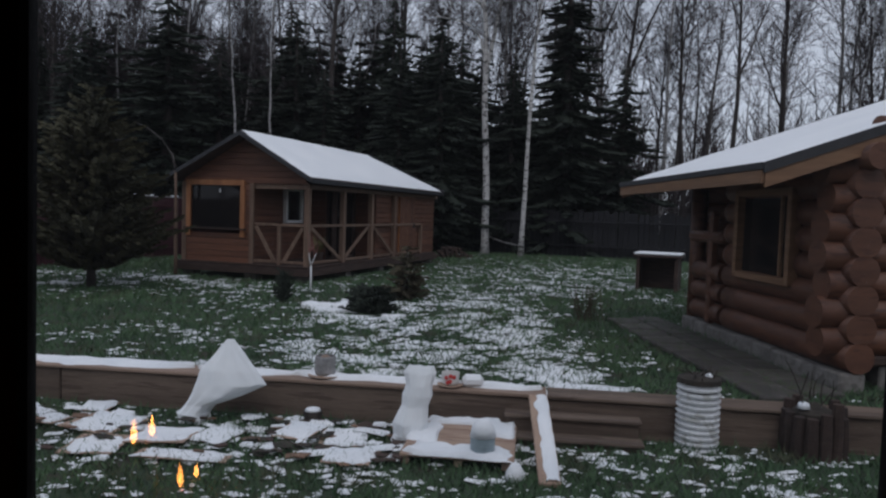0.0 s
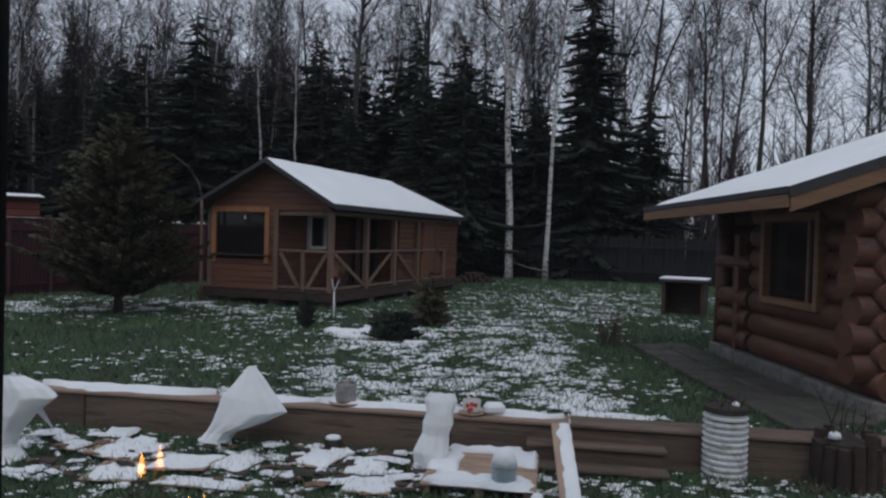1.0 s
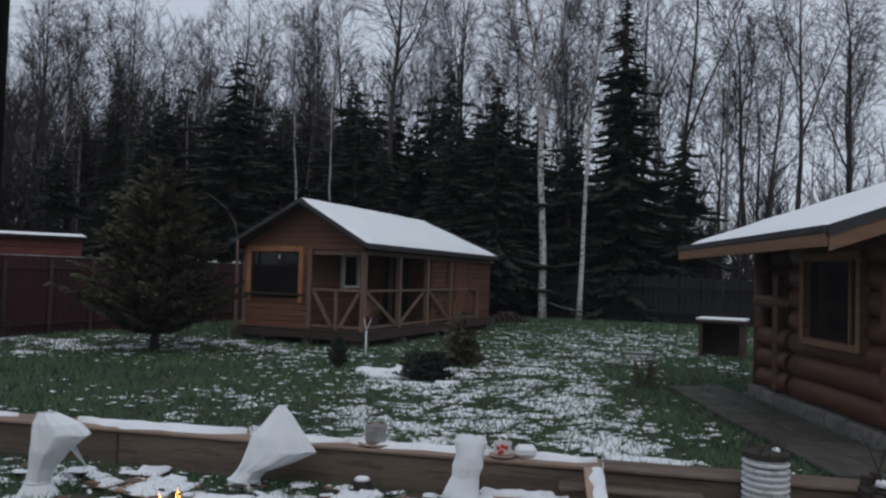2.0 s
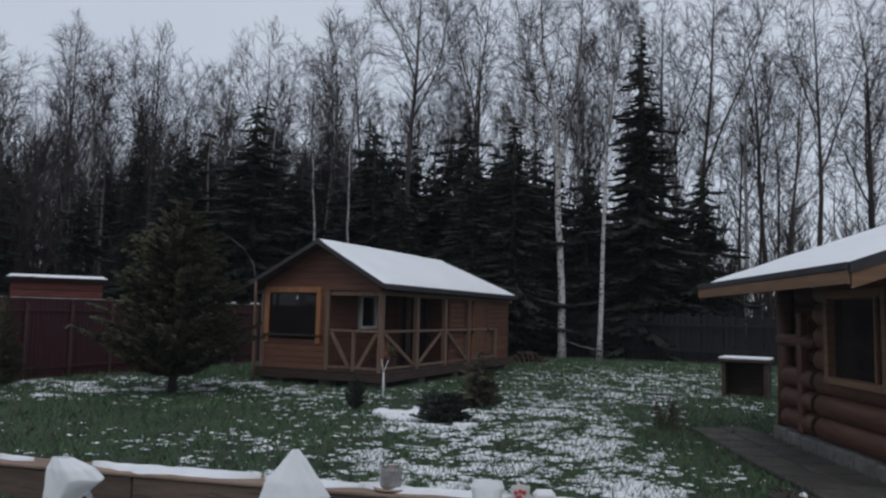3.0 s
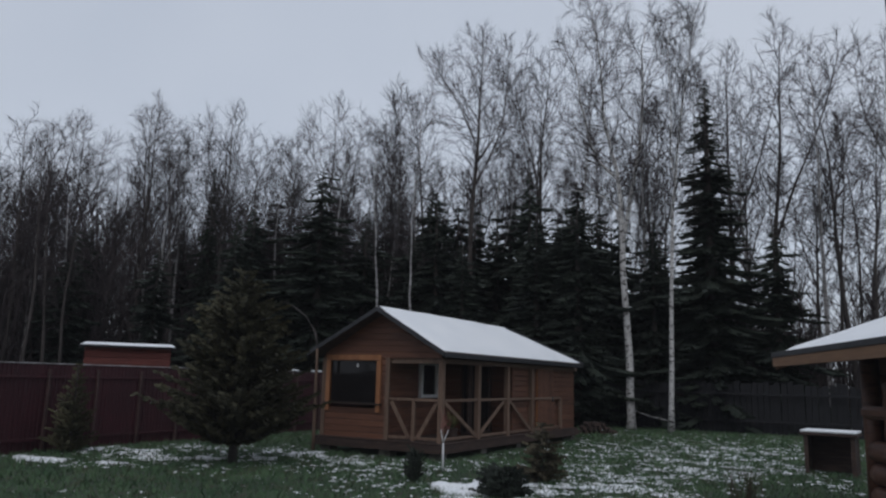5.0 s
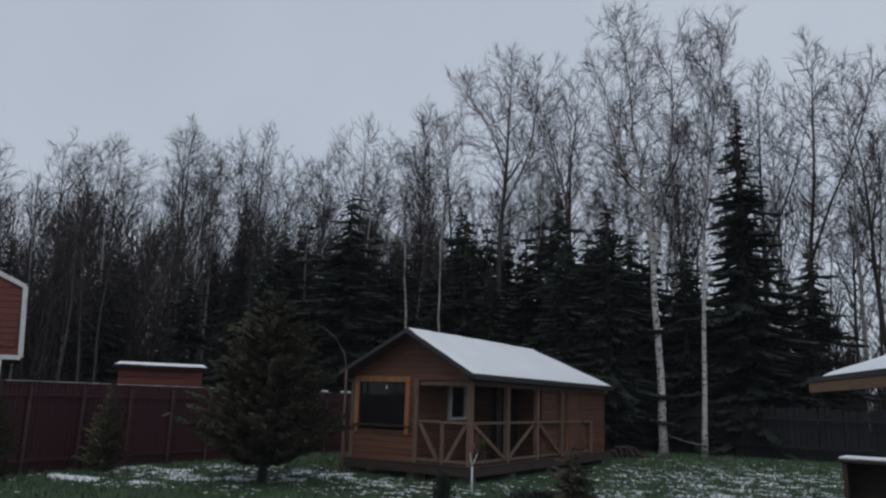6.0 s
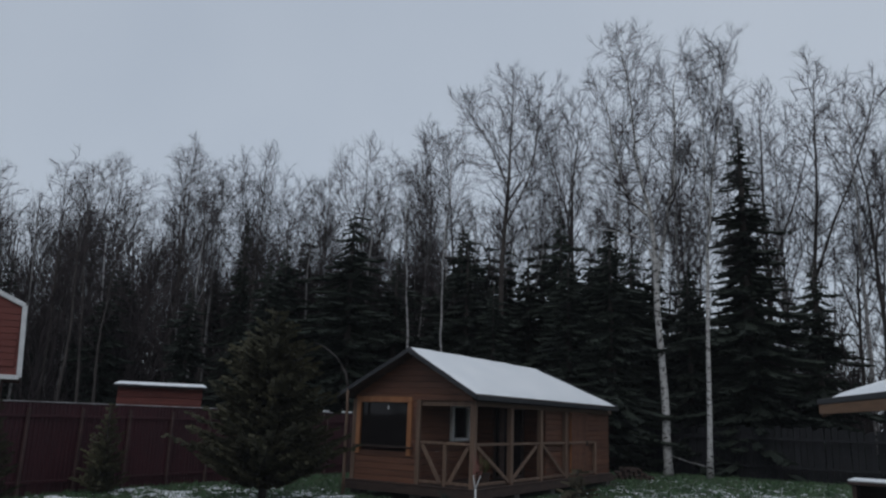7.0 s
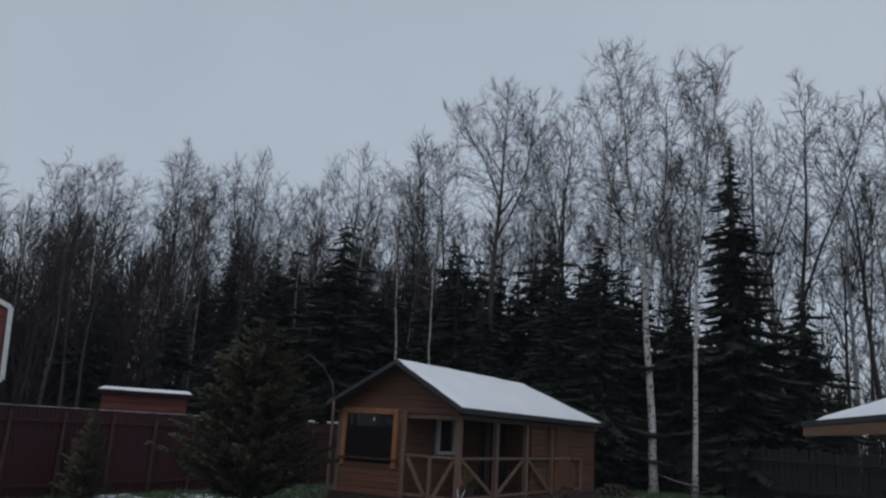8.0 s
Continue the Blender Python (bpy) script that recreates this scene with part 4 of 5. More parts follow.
        for k in range(30):
            e = rng.uniform(0.15, 0.98) * 4
            a = min(int(e), 3)
            z = p[a].lerp(p[a + 1], e - a)
            wisp(s, rng, z, around(rng, (p[a + 1] - p[a]).normalized(), rng.uniform(0.4, 1.0)), h * rng.uniform(0.12, 0.3), r * 0.25 + 0.009)
    solo("undergrowth", s, M_TWIG, Matrix(), "thicket of thin bare saplings under the trees", "undergrowth", kind="stuff")
    # spruces
    sp = [conifer_shapes(60 + i, h, r, lv, per, dr, 24, 0.02, 0.6, 0.46, pw, 0.0, 0.9) for i, (h, r, lv, per, dr, pw) in enumerate(((14.6, 2.9, 60, 12, 0.55, 1.0), (10.0, 2.5, 40, 12, 0.45, 0.72), (10.5, 2.8, 40, 12, 0.42, 0.62)))]
    sp.append(conifer_shapes(66, 10.0, 2.7, 34, 9, 0.42, 8, 0.02, 0.4, 0.8, 0.8, 0.0, 1.7))
    base = {}
    edge_spruces = [(-5.55, 31.95, 15.1, 0, 1.1), (-7.75, 31.1, 8.7, 1, 0.8), (-10.1, 28.3, 10.1, 2, 0.95), (-11.7, 27.8, 8.6, 1, 1.1), (-13.1, 30.3, 11.4, 1, 0.8), (-16.6, 27.4, 10.4, 1, 0.9), (-16.0, 26.9, 9.9, 2, 0.97), (-17.6, 27.6, 8.4, 1, 1.14), (-19.6, 23.4, 10.4, 2, 1.14), (-21.2, 25.2, 9.4, 1, 1.14), (-25.4, 22.7, 11.0, 0, 0.62), (-21.8, 20.9, 8.0, 1, 0.91), (-3.2, 33.0, 8.5, 1, 1.03), (-10.4, 31.8, 9.6, 2, 1.03), (-24.0, 19.0, 6.6, 1, 1.03)]
    inner_spruces = [(-28.0, 18.0, 7.6, 2, 0.80), (-12.8, 31.2, 9.0, 1, 1.14), (-18.6, 25.3, 8.8, 1, 1.08), (-20.4, 28.0, 9.2, 2, 1.03), (-14.4, 26.4, 7.4, 1, 1.14), (-29.5, 24.5, 9.0, 1, 1.14), (-33.0, 16.5, 8.0, 2, 0.91), (-31.0, 20.5, 8.5, 1, 1.03), (-26.8, 27.5, 9.5, 2, 0.91), (-10.6, 28.9, 8.8, 2, 0.91), (-22.6, 22.6, 9.0, 1, 1.14), (-13.0, 33.5, 9.8, 3, 1.2), (-16.8, 32.0, 10.2, 3, 1.2), (-10.0, 33.8, 9.6, 3, 1.1), (-18.8, 30.2, 9.6, 3, 1.2)]
    # those behind and far right are unseen, added to darken light and reflections
    further_spruces = [(-14.9, 30.6, 9.4, 3, 1.1), (-8.0, 33.0, 8.6, 3, 1.0), (18, 12, 11, 3, 1.0), (17, 2, 12, 3, 1.1), (12, -10, 12, 3, 1.1), (2, -17, 13, 3, 1.1), (-9, -15, 12, 3, 1.1), (15, 25, 12, 3, 1.0), (-15.6, 33.6, 10.8, 3, 1.3), (-18.0, 32.4, 10.6, 3, 1.3), (-12.0, 32.8, 10.0, 3, 1.2), (-20.6, 30.4, 10.4, 3, 1.3), (-22.6, 28.6, 10.0, 3, 1.3), (-17.2, 29.8, 9.4, 3, 1.1), (-24.4, 25.8, 10.0, 3, 1.2)]
    spots = edge_spruces + inner_spruces + further_spruces
    # spruces added to fill bright gaps in the mostly bare wood with dark
    for i in range(44):
        az = rng.uniform(6, 78) if i % 3 else rng.uniform(-22, 30)
        D = rng.uniform(37, 60)
        spots.append((-math.sin(radians(az)) * D, math.cos(radians(az)) * D, rng.uniform(6.5, 11.0) * (0.65 if az < 6 else 1), 3, rng.uniform(0.9, 1.3)))
    # low spruces standing in for dim twig haze on the right
    for i in range(16):
        az, D = rng.uniform(-24, 8), rng.uniform(40, 56)
        spots.append((-math.sin(radians(az)) * D, math.cos(radians(az)) * D, rng.uniform(3.8, 6.2), 3, rng.uniform(1.0, 1.5)))
    for x, y, h, k, fat in spots:
        h0 = (14.6, 10.0, 10.5, 10.0)[k]
        fat *= 1.15
        m = Matrix.Translation((x, y, LAWN)) @ Matrix.Rotation(rng.uniform(0, 6.28), 4, "Z") @ Matrix.Diagonal((fat * h / h0, fat * h / h0, h / h0, 1))
        if k in base:
            c = copy_thing(base[k], Matrix())
            c.matrix_world = m
        else:
            base[k] = tree("spruce_tree", m, *sp[k], M_BARK, M_SPRUCE, "dark green spruce with drooping branches at the forest edge", "spruce", "forest spruces")


forest()


def garden_conifers():
    tree("pine_tree", place(-10.86, 10.81, 40), *conifer_shapes(91, 3.8, 1.5, 46, 15, 0.12, 56, 0.10, 0.3, 0.23, 0.6, 0.42), M_BARK, M_PINE, "bushy young olive-green pine on the lawn", "pine", "garden conifers")
    a = conifer_shapes(92, 1.85, 0.5, 30, 10, 0.05, 24, 0.03, 0.3, 0.14, 0.75, 0.45)
    t = tree("young_spruce", place(-14.6, 9.85, 10), *a, M_BARK, M_PINE, "small conical spruce in front of the maroon fence", "young spruce", "garden conifers")
    copy_thing(t, place(-14.2, 7.3, 130))
    b = conifer_shapes(93, 1.0, 0.48, 18, 11, 0.05, 22, 0.02, 0.3, 0.15, 0.6, 0.15)
    tree("dwarf_conifer", place(-5.05, 12.45, 30), *b, M_BARK, M_BROWNBUSH, "small brownish dwarf conifer on the lawn", "shrub", "garden shrubs")
    c = conifer_shapes(94, 0.42, 0.42, 14, 18, 0.05, 26, 0.05, 0.25, 0.11, 0.32, 0.25)
    tree("low_juniper", place(-4.80, 10.35, 0), *c, M_BARK, M_SPRUCE, "low dark green juniper in a ring of snow", "shrub", "garden shrubs")
    d = conifer_shapes(95, 0.5, 0.17, 16, 10, 0.0, 16, 0.03, 0.3, 0.09, 0.45, 0.9)
    tree("small_shrub", place(-6.72, 10.9, 0), *d, M_BARK, M_SPRUCE, "small dark shrub beside the young sapling", "shrub", "garden shrubs")
    rng = random.Random(96)
    stalks, tuft = Shape(), Shape()
    for i in range(40):
        w, e = rng.uniform(0, 6.28), rng.uniform(0.05, 0.7)
        d = Vector((math.cos(w) * math.sin(e), math.sin(w) * math.sin(e), math.cos(e)))
        p = limb_path(rng, Vector((rng.gauss(0, 0.10), rng.gauss(0, 0.10), -0.03)), d, rng.uniform(0.35, 0.7), 4, 0.12, 0.05)
        stalks.tube(p, [0.006, 0.005, 0.004, 0.003, 0.002], 4, False)
        for k in range(7):
            z, zd = along(p, rng.uniform(0.25, 1))
            wisp(tuft, rng, z, around(rng, zd, rng.uniform(0.3, 0.9)), rng.uniform(0.08, 0.22), 0.0025)
    t = thing("dry_shrub", place(-1.6, 11.6, 0), "dry brown twiggy shrub near the log house", "shrub", "garden shrubs")
    part("stalks", stalks, M_BROWNBUSH, t)
    part("twigs", tuft, M_BROWNBUSH, t)


garden_conifers()


def sapling():
    rng = random.Random(4)
    t = thing("young_fruit_tree", pose(-6.98, 12.3, LAWN), "young fruit tree with white-painted trunk and reddish twigs", "sapling")
    part("trunk", Shape().tube([(0, 0, -0.05), (0.01, 0, 0.25), (0.0, 0.01, 0.56)], [0.022, 0.019, 0.016], 8), M_WHITE, t, "white-painted stem", True)
    tw = Shape()
    fork = Shape()
    for k in range(3):
        w = k * 2.1 + 0.4
        p = limb_path(rng, Vector((0, 0, 0.54)), Vector((0.45 * math.cos(w), 0.45 * math.sin(w), 1)), 0.26, 3, 0.05, 0.1)
        fork.tube(p, [0.012, 0.010, 0.008, 0.007], 6)
        for j in range(4):
            b = limb_path(rng, p[3] if j else p[2], around(rng, Vector((0, 0, 1)), rng.uniform(0.1, 0.6)), rng.uniform(0.25, 0.5), 3, 0.12, 0.06)
            tw.tube(b, [0.008, 0.007, 0.005, 0.003], 4, False)
    part("fork", fork, M_WHITE, t, "white-painted fork", True)
    part("twigs", tw, M_REDTWIG, t, "reddish twigs")
    p = thing("bent_pole", pose(-11.27, 13.72, LAWN - 0.05), "thin bent bare tree leaning beside the cabin", "bent tree")
    stem = limb_path(rng, Vector((0, 0, 0)), Vector((0.0, 0, 1)), 2.45, 5, 0.012, 0.3)
    part("stem", Shape().tube(stem, [0.045, 0.042, 0.038, 0.036, 0.033, 0.03], 7), M_POST, p, smooth=True)
    arc = [stem[-1], stem[-1] + Vector((-0.10, 0, 0.35)), stem[-1] + Vector((-0.42, 0.02, 0.72)), stem[-1] + Vector((-0.85, 0.05, 0.98)), stem[-1] + Vector((-1.25, 0.1, 1.12))]
    part("arching_branch", Shape().tube(arc, [0.03, 0.026, 0.02, 0.014, 0.006], 6), M_BARK, p, smooth=True)


M_REDTWIG = mat("red_twigs", (0.16, 0.06, 0.05), (0.24, 0.10, 0.08), 6, 0.7, 0.0)
sapling()


def odds_and_ends():
    """Firewood stack, leaning pole, porch plant, snow on the fence."""
    rng = random.Random(17)
    p = thing("firewood_stack", pose(-8.0, 24.7, LAWN, 0, 0, 35), "loose stack of grey firewood behind the cabin", "firewood")
    for j in range(3):
        for i in range(8 - 2 * j):
            x, z, r = -0.7 + 0.17 * i + 0.15 * j + rng.uniform(-0.03, 0.03), 0.08 + 0.13 * j, rng.uniform(0.045, 0.08)
            part("log", Shape().tube([(x, rng.uniform(-0.06, 0.02), z), (x + rng.uniform(-0.02, 0.02), 0.5 + rng.uniform(0, 0.1), z)], [r, r * 0.95], 8), M_DARKWOOD, p)
    q = thing("leaning_pole", Matrix(), "thin pale dead branch leaning between the birches", "branch")
    part("branch", Shape().tube([(-7.75, 27.75, 1.05), (-7.1, 27.65, 0.86), (-6.4, 27.55, 0.74)], [0.02, 0.03, 0.024], 6), M_THINBIRCH, q, smooth=True)
    part("stick", Shape().tube([(-7.7, 27.8, 0.25), (-7.74, 27.76, 0.75), (-7.76, 27.75, 1.1)], [0.03, 0.026, 0.02], 6), M_THINBIRCH, q, smooth=True)
    t = thing("porch_plant", pose(-8.35, 15.05, 0.66), "potted yellow-green plant on the porch", "plant")
    part("pot", Shape().lathe([(0.10, 0.0), (0.14, 0.22), (0.15, 0.22), (0.15, 0.26), (0.13, 0.26)], 18), M_DARKWOOD, t)
    lf = Shape()
    for i in range(60):
        w, e, L = rng.uniform(0, 6.28), rng.uniform(0.1, 1.2), rng.uniform(0.15, 0.5)
        d = Vector((math.cos(w) * math.sin(e), math.sin(w) * math.sin(e), math.cos(e)))
        wisp(lf, rng, Vector((0, 0, 0.25)), d, L, 0.02)
    part("leaves", lf, M_YELLOWGREEN, t, "yellow-green leaves")
    for y, L in ((14.6, 0.5), (15.6, 0.9), (17.0, 1.1), (18.6, 0.7)):
        x = -14.75 - 0.0517 * y
        solo("snow_strip", Shape().box(-0.04, 0.04, 0, L, 0, 0.05, 0.018), M_SNOW, pose(x, y, 2.151, 0, 0, 3), "strip of snow on the fence top", "snow", "snow on the fence")


M_YELLOWGREEN = mat("yellow_green_leaves", (0.09, 0.10, 0.03), (0.17, 0.16, 0.05), 6, 0.7, 0.0)
odds_and_ends()


# ---- timber edge and the bed before it ----
def timber_edge():
    e = thing("timber_edging", LEDGE.copy(), "long brown timber edging retaining the lawn, snow along its top", "edging")
    x = -6.2
    for L in (3.1, 3.4, 2.9, 2.8):
        part("beam", Shape().box(x, x + L - 0.012, -0.045, 0.03, 0.04, 0.425, 0.012), M_TIMBER, e)
        x += L
    x = -6.2
    for L in (2.4, 2.6, 2.5, 2.3, 2.4):
        part("cap_board", Shape().box(x, x + L - 0.01, -0.075, 0.235, 0.426, 0.458, 0.008), M_PALETIMBER if x < 1.0 else M_TIMBER, e)
        x += L
    return e


M_PALETIMBER = mat("weathered_cap_boards", (0.20, 0.135, 0.10), (0.30, 0.21, 0.155), 2.5, 0.8, 0.3, 26, (0.5, 4, 4), vary=0.12)
timber_edge()


def snow_bank(name, m, L, W, H, seed, label):
    """A soft irregular strip of snow, thinning to its rim."""
    n, k = max(8, int(L / 0.06)), 8
    s = Shape()
    for i in range(n + 1):
        a = i / n
        mid = W * 0.18 * nz(a * L, seed, 1.4)
        wid = W * (0.62 + 0.5 * nz(a * L, seed + 5, 2.2) + 0.28 * nz(a * L, seed + 9, 7.0)) * min(1, 6 * a * L, 6 * (1 - a) * L + 0.02)
        for j in range(k + 1):
            b = j / k * 2 - 1
            s.v.append((a * L + 0.02 * nz(a * 9, b * 3, 1, seed), mid + b * wid * 0.5, max(0.0, H * (1 - abs(b) ** 2.6) * (0.75 + 0.6 * nz(a * L, b, 3, seed))) - 0.004))
    w = k + 1
    s.f = [(i * w + j, (i + 1) * w + j, (i + 1) * w + j + 1, i * w + j + 1) for i in range(n) for j in range(k)]
    return solo(name, s, M_SNOW, m, label, "snow", "snow on the timber edging" if "timber" in label else "snow patches on the lawn", smooth=True)


for x, L, W in ((-5.2, 0.9, 0.14), (-3.65, 1.75, 0.34), (-1.85, 0.95, 0.28), (-0.95, 1.4, 0.30), (0.5, 0.75, 0.22)):
    snow_bank("snow_strip", LEDGE @ pose(x, 0.10, 0.462), L, W, 0.05, x * 3.1, "strip of white snow on the timber cap")

for x, y, L, W, H, a in ((-6.05, 10.35, 0.85, 0.6, 0.12, 40), (-5.75, 10.15, 0.6, 0.4, 0.10, 10), (-5.35, 9.80, 1.0, 0.16, 0.05, 4), (-4.45, 9.95, 0.4, 0.3, 0.09, 40), (-5.75, 11.2, 0.9, 0.4, 0.11, 35), (-14.4, 8.55, 1.3, 0.55, 0.07, 14), (-14.1, 10.8, 0.8, 0.4, 0.06, 40), (-12.6, 9.1, 0.5, 0.25, 0.05, 30), (-11.8, 10.75, 0.6, 0.3, 0.06, 40), (-11.0, 11.5, 0.5, 0.3, 0.06, 40), (-11.2, 12.9, 0.7, 0.3, 0.06, 40), (-1.3, 6.75, 0.8, 0.4, 0.05, 20), (-1.9, 6.35, 1.1, 0.4, 0.04, 12), (-0.9, 6.6, 0.8, 0.35, 0.04, 10), (-2.6, 8.3, 0.5, 0.22, 0.04, 20)):
    snow_bank("snow_patch", pose(x, y, LAWN + 0.01, 0, 0, a), L, W, H, x * 1.7 + y, "irregular patch of snow lying on the lawn")


def steps_and_plank():
    for i, (z, y) in enumerate(((0.33, -0.16), (0.20, -0.34))):
        s = thing("garden_step", LEDGE @ pose(1.25, y, 0), "low timber step below the edging", "step", "timber garden steps")
        part("tread", Shape().box(-0.30, 0.80, -0.09, 0.10, z - 0.03, z, 0.008), M_TIMBER, s)
        part("riser", Shape().box(-0.28, 0.78, -0.05, -0.01, 0.08, z - 0.032, 0.006), M_TIMBER, s)
    a, b = Vector((-1.17, 5.66, 0.50)), Vector((-0.86, 4.62, 0.17))
    d = b - a
    m = Matrix.Translation(a) @ d.to_track_quat("X", "Z").to_matrix().to_4x4()
    p = thing("leaning_board", m, "pale reddish board with snow leaning on the edging", "board")
    part("board", Shape().box(0, d.length, -0.075, 0.075, -0.035, 0.0, 0.006), M_PALEBOARD, p)
    s = Shape()
    n = 30
    for i in range(n + 1):
        x = d.length * (0.02 + 0.96 * i / n)
        w0, w1 = -0.03 + 0.035 * nz(x, 2, 9), 0.07 + 0.01 * nz(x, 5, 9)
        for j in range(5):
            y = w0 + (w1 - w0) * j / 4
            s.v.append((x, y, 0.002 + (0.014 if j in (1, 2, 3) else 0)))
    s.f = [(i * 5 + j, (i + 1) * 5 + j, (i + 1) * 5 + j + 1, i * 5 + j + 1) for i in range(n) for j in range(4)]
    part("snow_cover", s, M_SNOW, p, "thin strip of snow", True)


steps_and_plank()


def cover(m, rings, tip, seed, label):
    """A fleece hood tied at its neck over a shrub: rings of (side shift, height, half width, half depth), then the tip."""
    s = Shape()
    n = 40
    fine = []
    for i in range(len(rings) - 1):
        for k in range(5):
            f = k / 5
            f = f * f * (3 - 2 * f)
            fine.append([a + (b - a) * f for a, b in zip(rings[i], rings[i + 1])])
    fine.append(list(rings[-1]))
    for i, (dx, z, hw, hd) in enumerate(fine):
        for k in range(n):
            w = 2 * math.pi * k / n
            fold = 1 + 0.09 * math.sin(5 * w + seed + z * 4) * (0.6 + nz(w, z * 5, 1, seed)) + 0.05 * math.sin(11 * w + z * 9 + seed)
            s.v.append((dx + hw * fold * math.cos(w), hd * fold * math.sin(w), z + 0.012 * nz(w * 2, z * 6, 1, seed + 3)))
    r = len(fine)
    s.f = [(i * n + k, i * n + (k + 1) % n, (i + 1) * n + (k + 1) % n, (i + 1) * n + k) for i in range(r - 1) for k in range(n)]
    s.v.append(tip)
    s.f += [((r - 1) * n + k, (r - 1) * n + (k + 1) % n, r * n) for k in range(n)]
    c = thing("plant_cover", m, label, "plant cover", "white plant covers")
    part("hood", s, M_FABRIC, c, smooth=True)
    z = rings[1][1]
    ring = Shape()
    pts = [(rings[1][0] + (rings[1][2] + 0.008) * math.cos(w), (rings[1][3] + 0.008) * math.sin(w), z) for w in [2 * math.pi * k / 20 for k in range(21)]]
    ring.tube(pts, [0.006] * 21, 5)
    part("tie_cord", ring, M_FABRIC, c, "thin tie cord", True)
    return c


FACE = 19.0
cover(pose(-3.94, 4.94, LOW, 0, 0, FACE), [(0.0, 0.0, 0.136, 0.12), (-0.015, 0.073, 0.125, 0.11), (0.044, 0.146, 0.12, 0.10), (0.185, 0.24, 0.21, 0.13), (0.297, 0.33, 0.285, 0.14), (0.28, 0.44, 0.235, 0.12), (0.287, 0.585, 0.115, 0.07), (0.285, 0.70, 0.028, 0.02)], (0.285, 0.765, 0), 1.0, "white fleece hood tied over a shrub, tilted to one side")
cover(pose(-2.08, 5.15, LOW, 0, 0, FACE), [(0.0, 0.0, 0.135, 0.12), (0.0, 0.07, 0.115, 0.11), (0.01, 0.165, 0.135, 0.12), (0.04, 0.30, 0.10, 0.09), (0.055, 0.38, 0.115, 0.10), (0.065, 0.46, 0.10, 0.09), (0.07, 0.56, 0.125, 0.06), (0.075, 0.615, 0.10, 0.03)], (0.07, 0.60, 0), 4.0, "white fleece wrapped tightly round an upright shrub")
cover(pose(-5.21, 4.0, LOW, 0, 0, FACE), [(0.0, 0.0, 0.17, 0.13), (-0.015, 0.11, 0.09, 0.08), (0.02, 0.22, 0.10, 0.09), (0.08, 0.36, 0.15, 0.12), (0.17, 0.50, 0.23, 0.12), (0.13, 0.57, 0.19, 0.10), (0.05, 0.65, 0.08, 0.05)], (0.0, 0.72, 0), 7.0, "white fleece hood tied over a small shrub")


def corrugated_pot():
    prof = [(0.155, 0.0)]
    for i in range(11):
        z = 0.006 + i * 0.048
        prof += [(0.144, z), (0.170, z + 0.011), (0.172, z + 0.025), (0.144, z + 0.037)]
    prof += [(0.160, 0.54), (0.150, 0.54), (0.148, 0.50)]
    t = thing("corrugated_planter", pose(0.06, 6.02, LOW - 0.02), "white corrugated pipe planter with dark soil and dead plants", "planter")
    part("pipe", Shape().lathe(prof, 36), M_PIPE, t, "white ribbed plastic pipe")
    part("soil", Shape().lathe([(0.147, 0.48), (0.147, 0.535), (0.172, 0.545), (0.168, 0.585), (0.10, 0.61), (0.01, 0.615)], 20), M_SOIL, t, "dark soil heaped over the rim")
    rng = random.Random(9)
    s = Shape()
    for i in range(40):
        w, r = rng.uniform(0, 6.28), rng.uniform(0, 0.13)
        p = limb_path(rng, Vector((r * math.cos(w), r * math.sin(w), 0.59)), Vector((math.cos(w) * 0.8, math.sin(w) * 0.8, 0.7)), rng.uniform(0.05, 0.13), 3, 0.25, -0.12)
        s.tube(p, [0.006, 0.006, 0.004, 0.002], 4, False)
    part("dead_plants", s, M_SOIL, t)
    part("snow_lump", Shape().lathe([(0.03, 0.60), (0.028, 0.62), (0.012, 0.635)], 10, (0.07, -0.05, 0)), M_SNOW, t, "bit of snow")


corrugated_pot()


def stump():
    rng = random.Random(12)
    t = thing("wooden_planter", pose(0.93, 6.2, LOW - 0.02, 0, 0, 10), "dark brown wooden planter made of round stakes", "planter")
    for k in range(13):
        w = 2 * math.pi * k / 13
        x, y, h = 0.20 * math.cos(w), 0.20 * math.sin(w), 0.34 + 0.16 * rng.random()
        part("stake", Shape().tube([(x, y, 0), (x * 1.01, y, h * 0.5), (x, y, h)], [0.05, 0.047 + 0.01 * rng.random(), 0.042], 8), M_STAKE, t)
    part("soil", Shape().lathe([(0.17, 0.30), (0.16, 0.37), (0.02, 0.44)], 16), M_SOIL, t)
    part("snow_lump", Shape().lathe([(0.05, 0.40), (0.04, 0.44), (0.01, 0.452)], 12, (-0.10, -0.05, 0)), M_SNOW, t, "bit of snow", True)
    s = Shape()
    for i in range(8):
        p = limb_path(rng, Vector((rng.uniform(-0.15, 0.15), rng.uniform(-0.15, 0.15), 0.45)), Vector((rng.gauss(0, 0.3), rng.gauss(0, 0.3), 1)), rng.uniform(0.15, 0.4), 3, 0.15, 0)
        s.tube(p, [0.007, 0.006, 0.005, 0.003], 4, False)
    part("dry_stalks", s, M_SOIL, t)


stump()


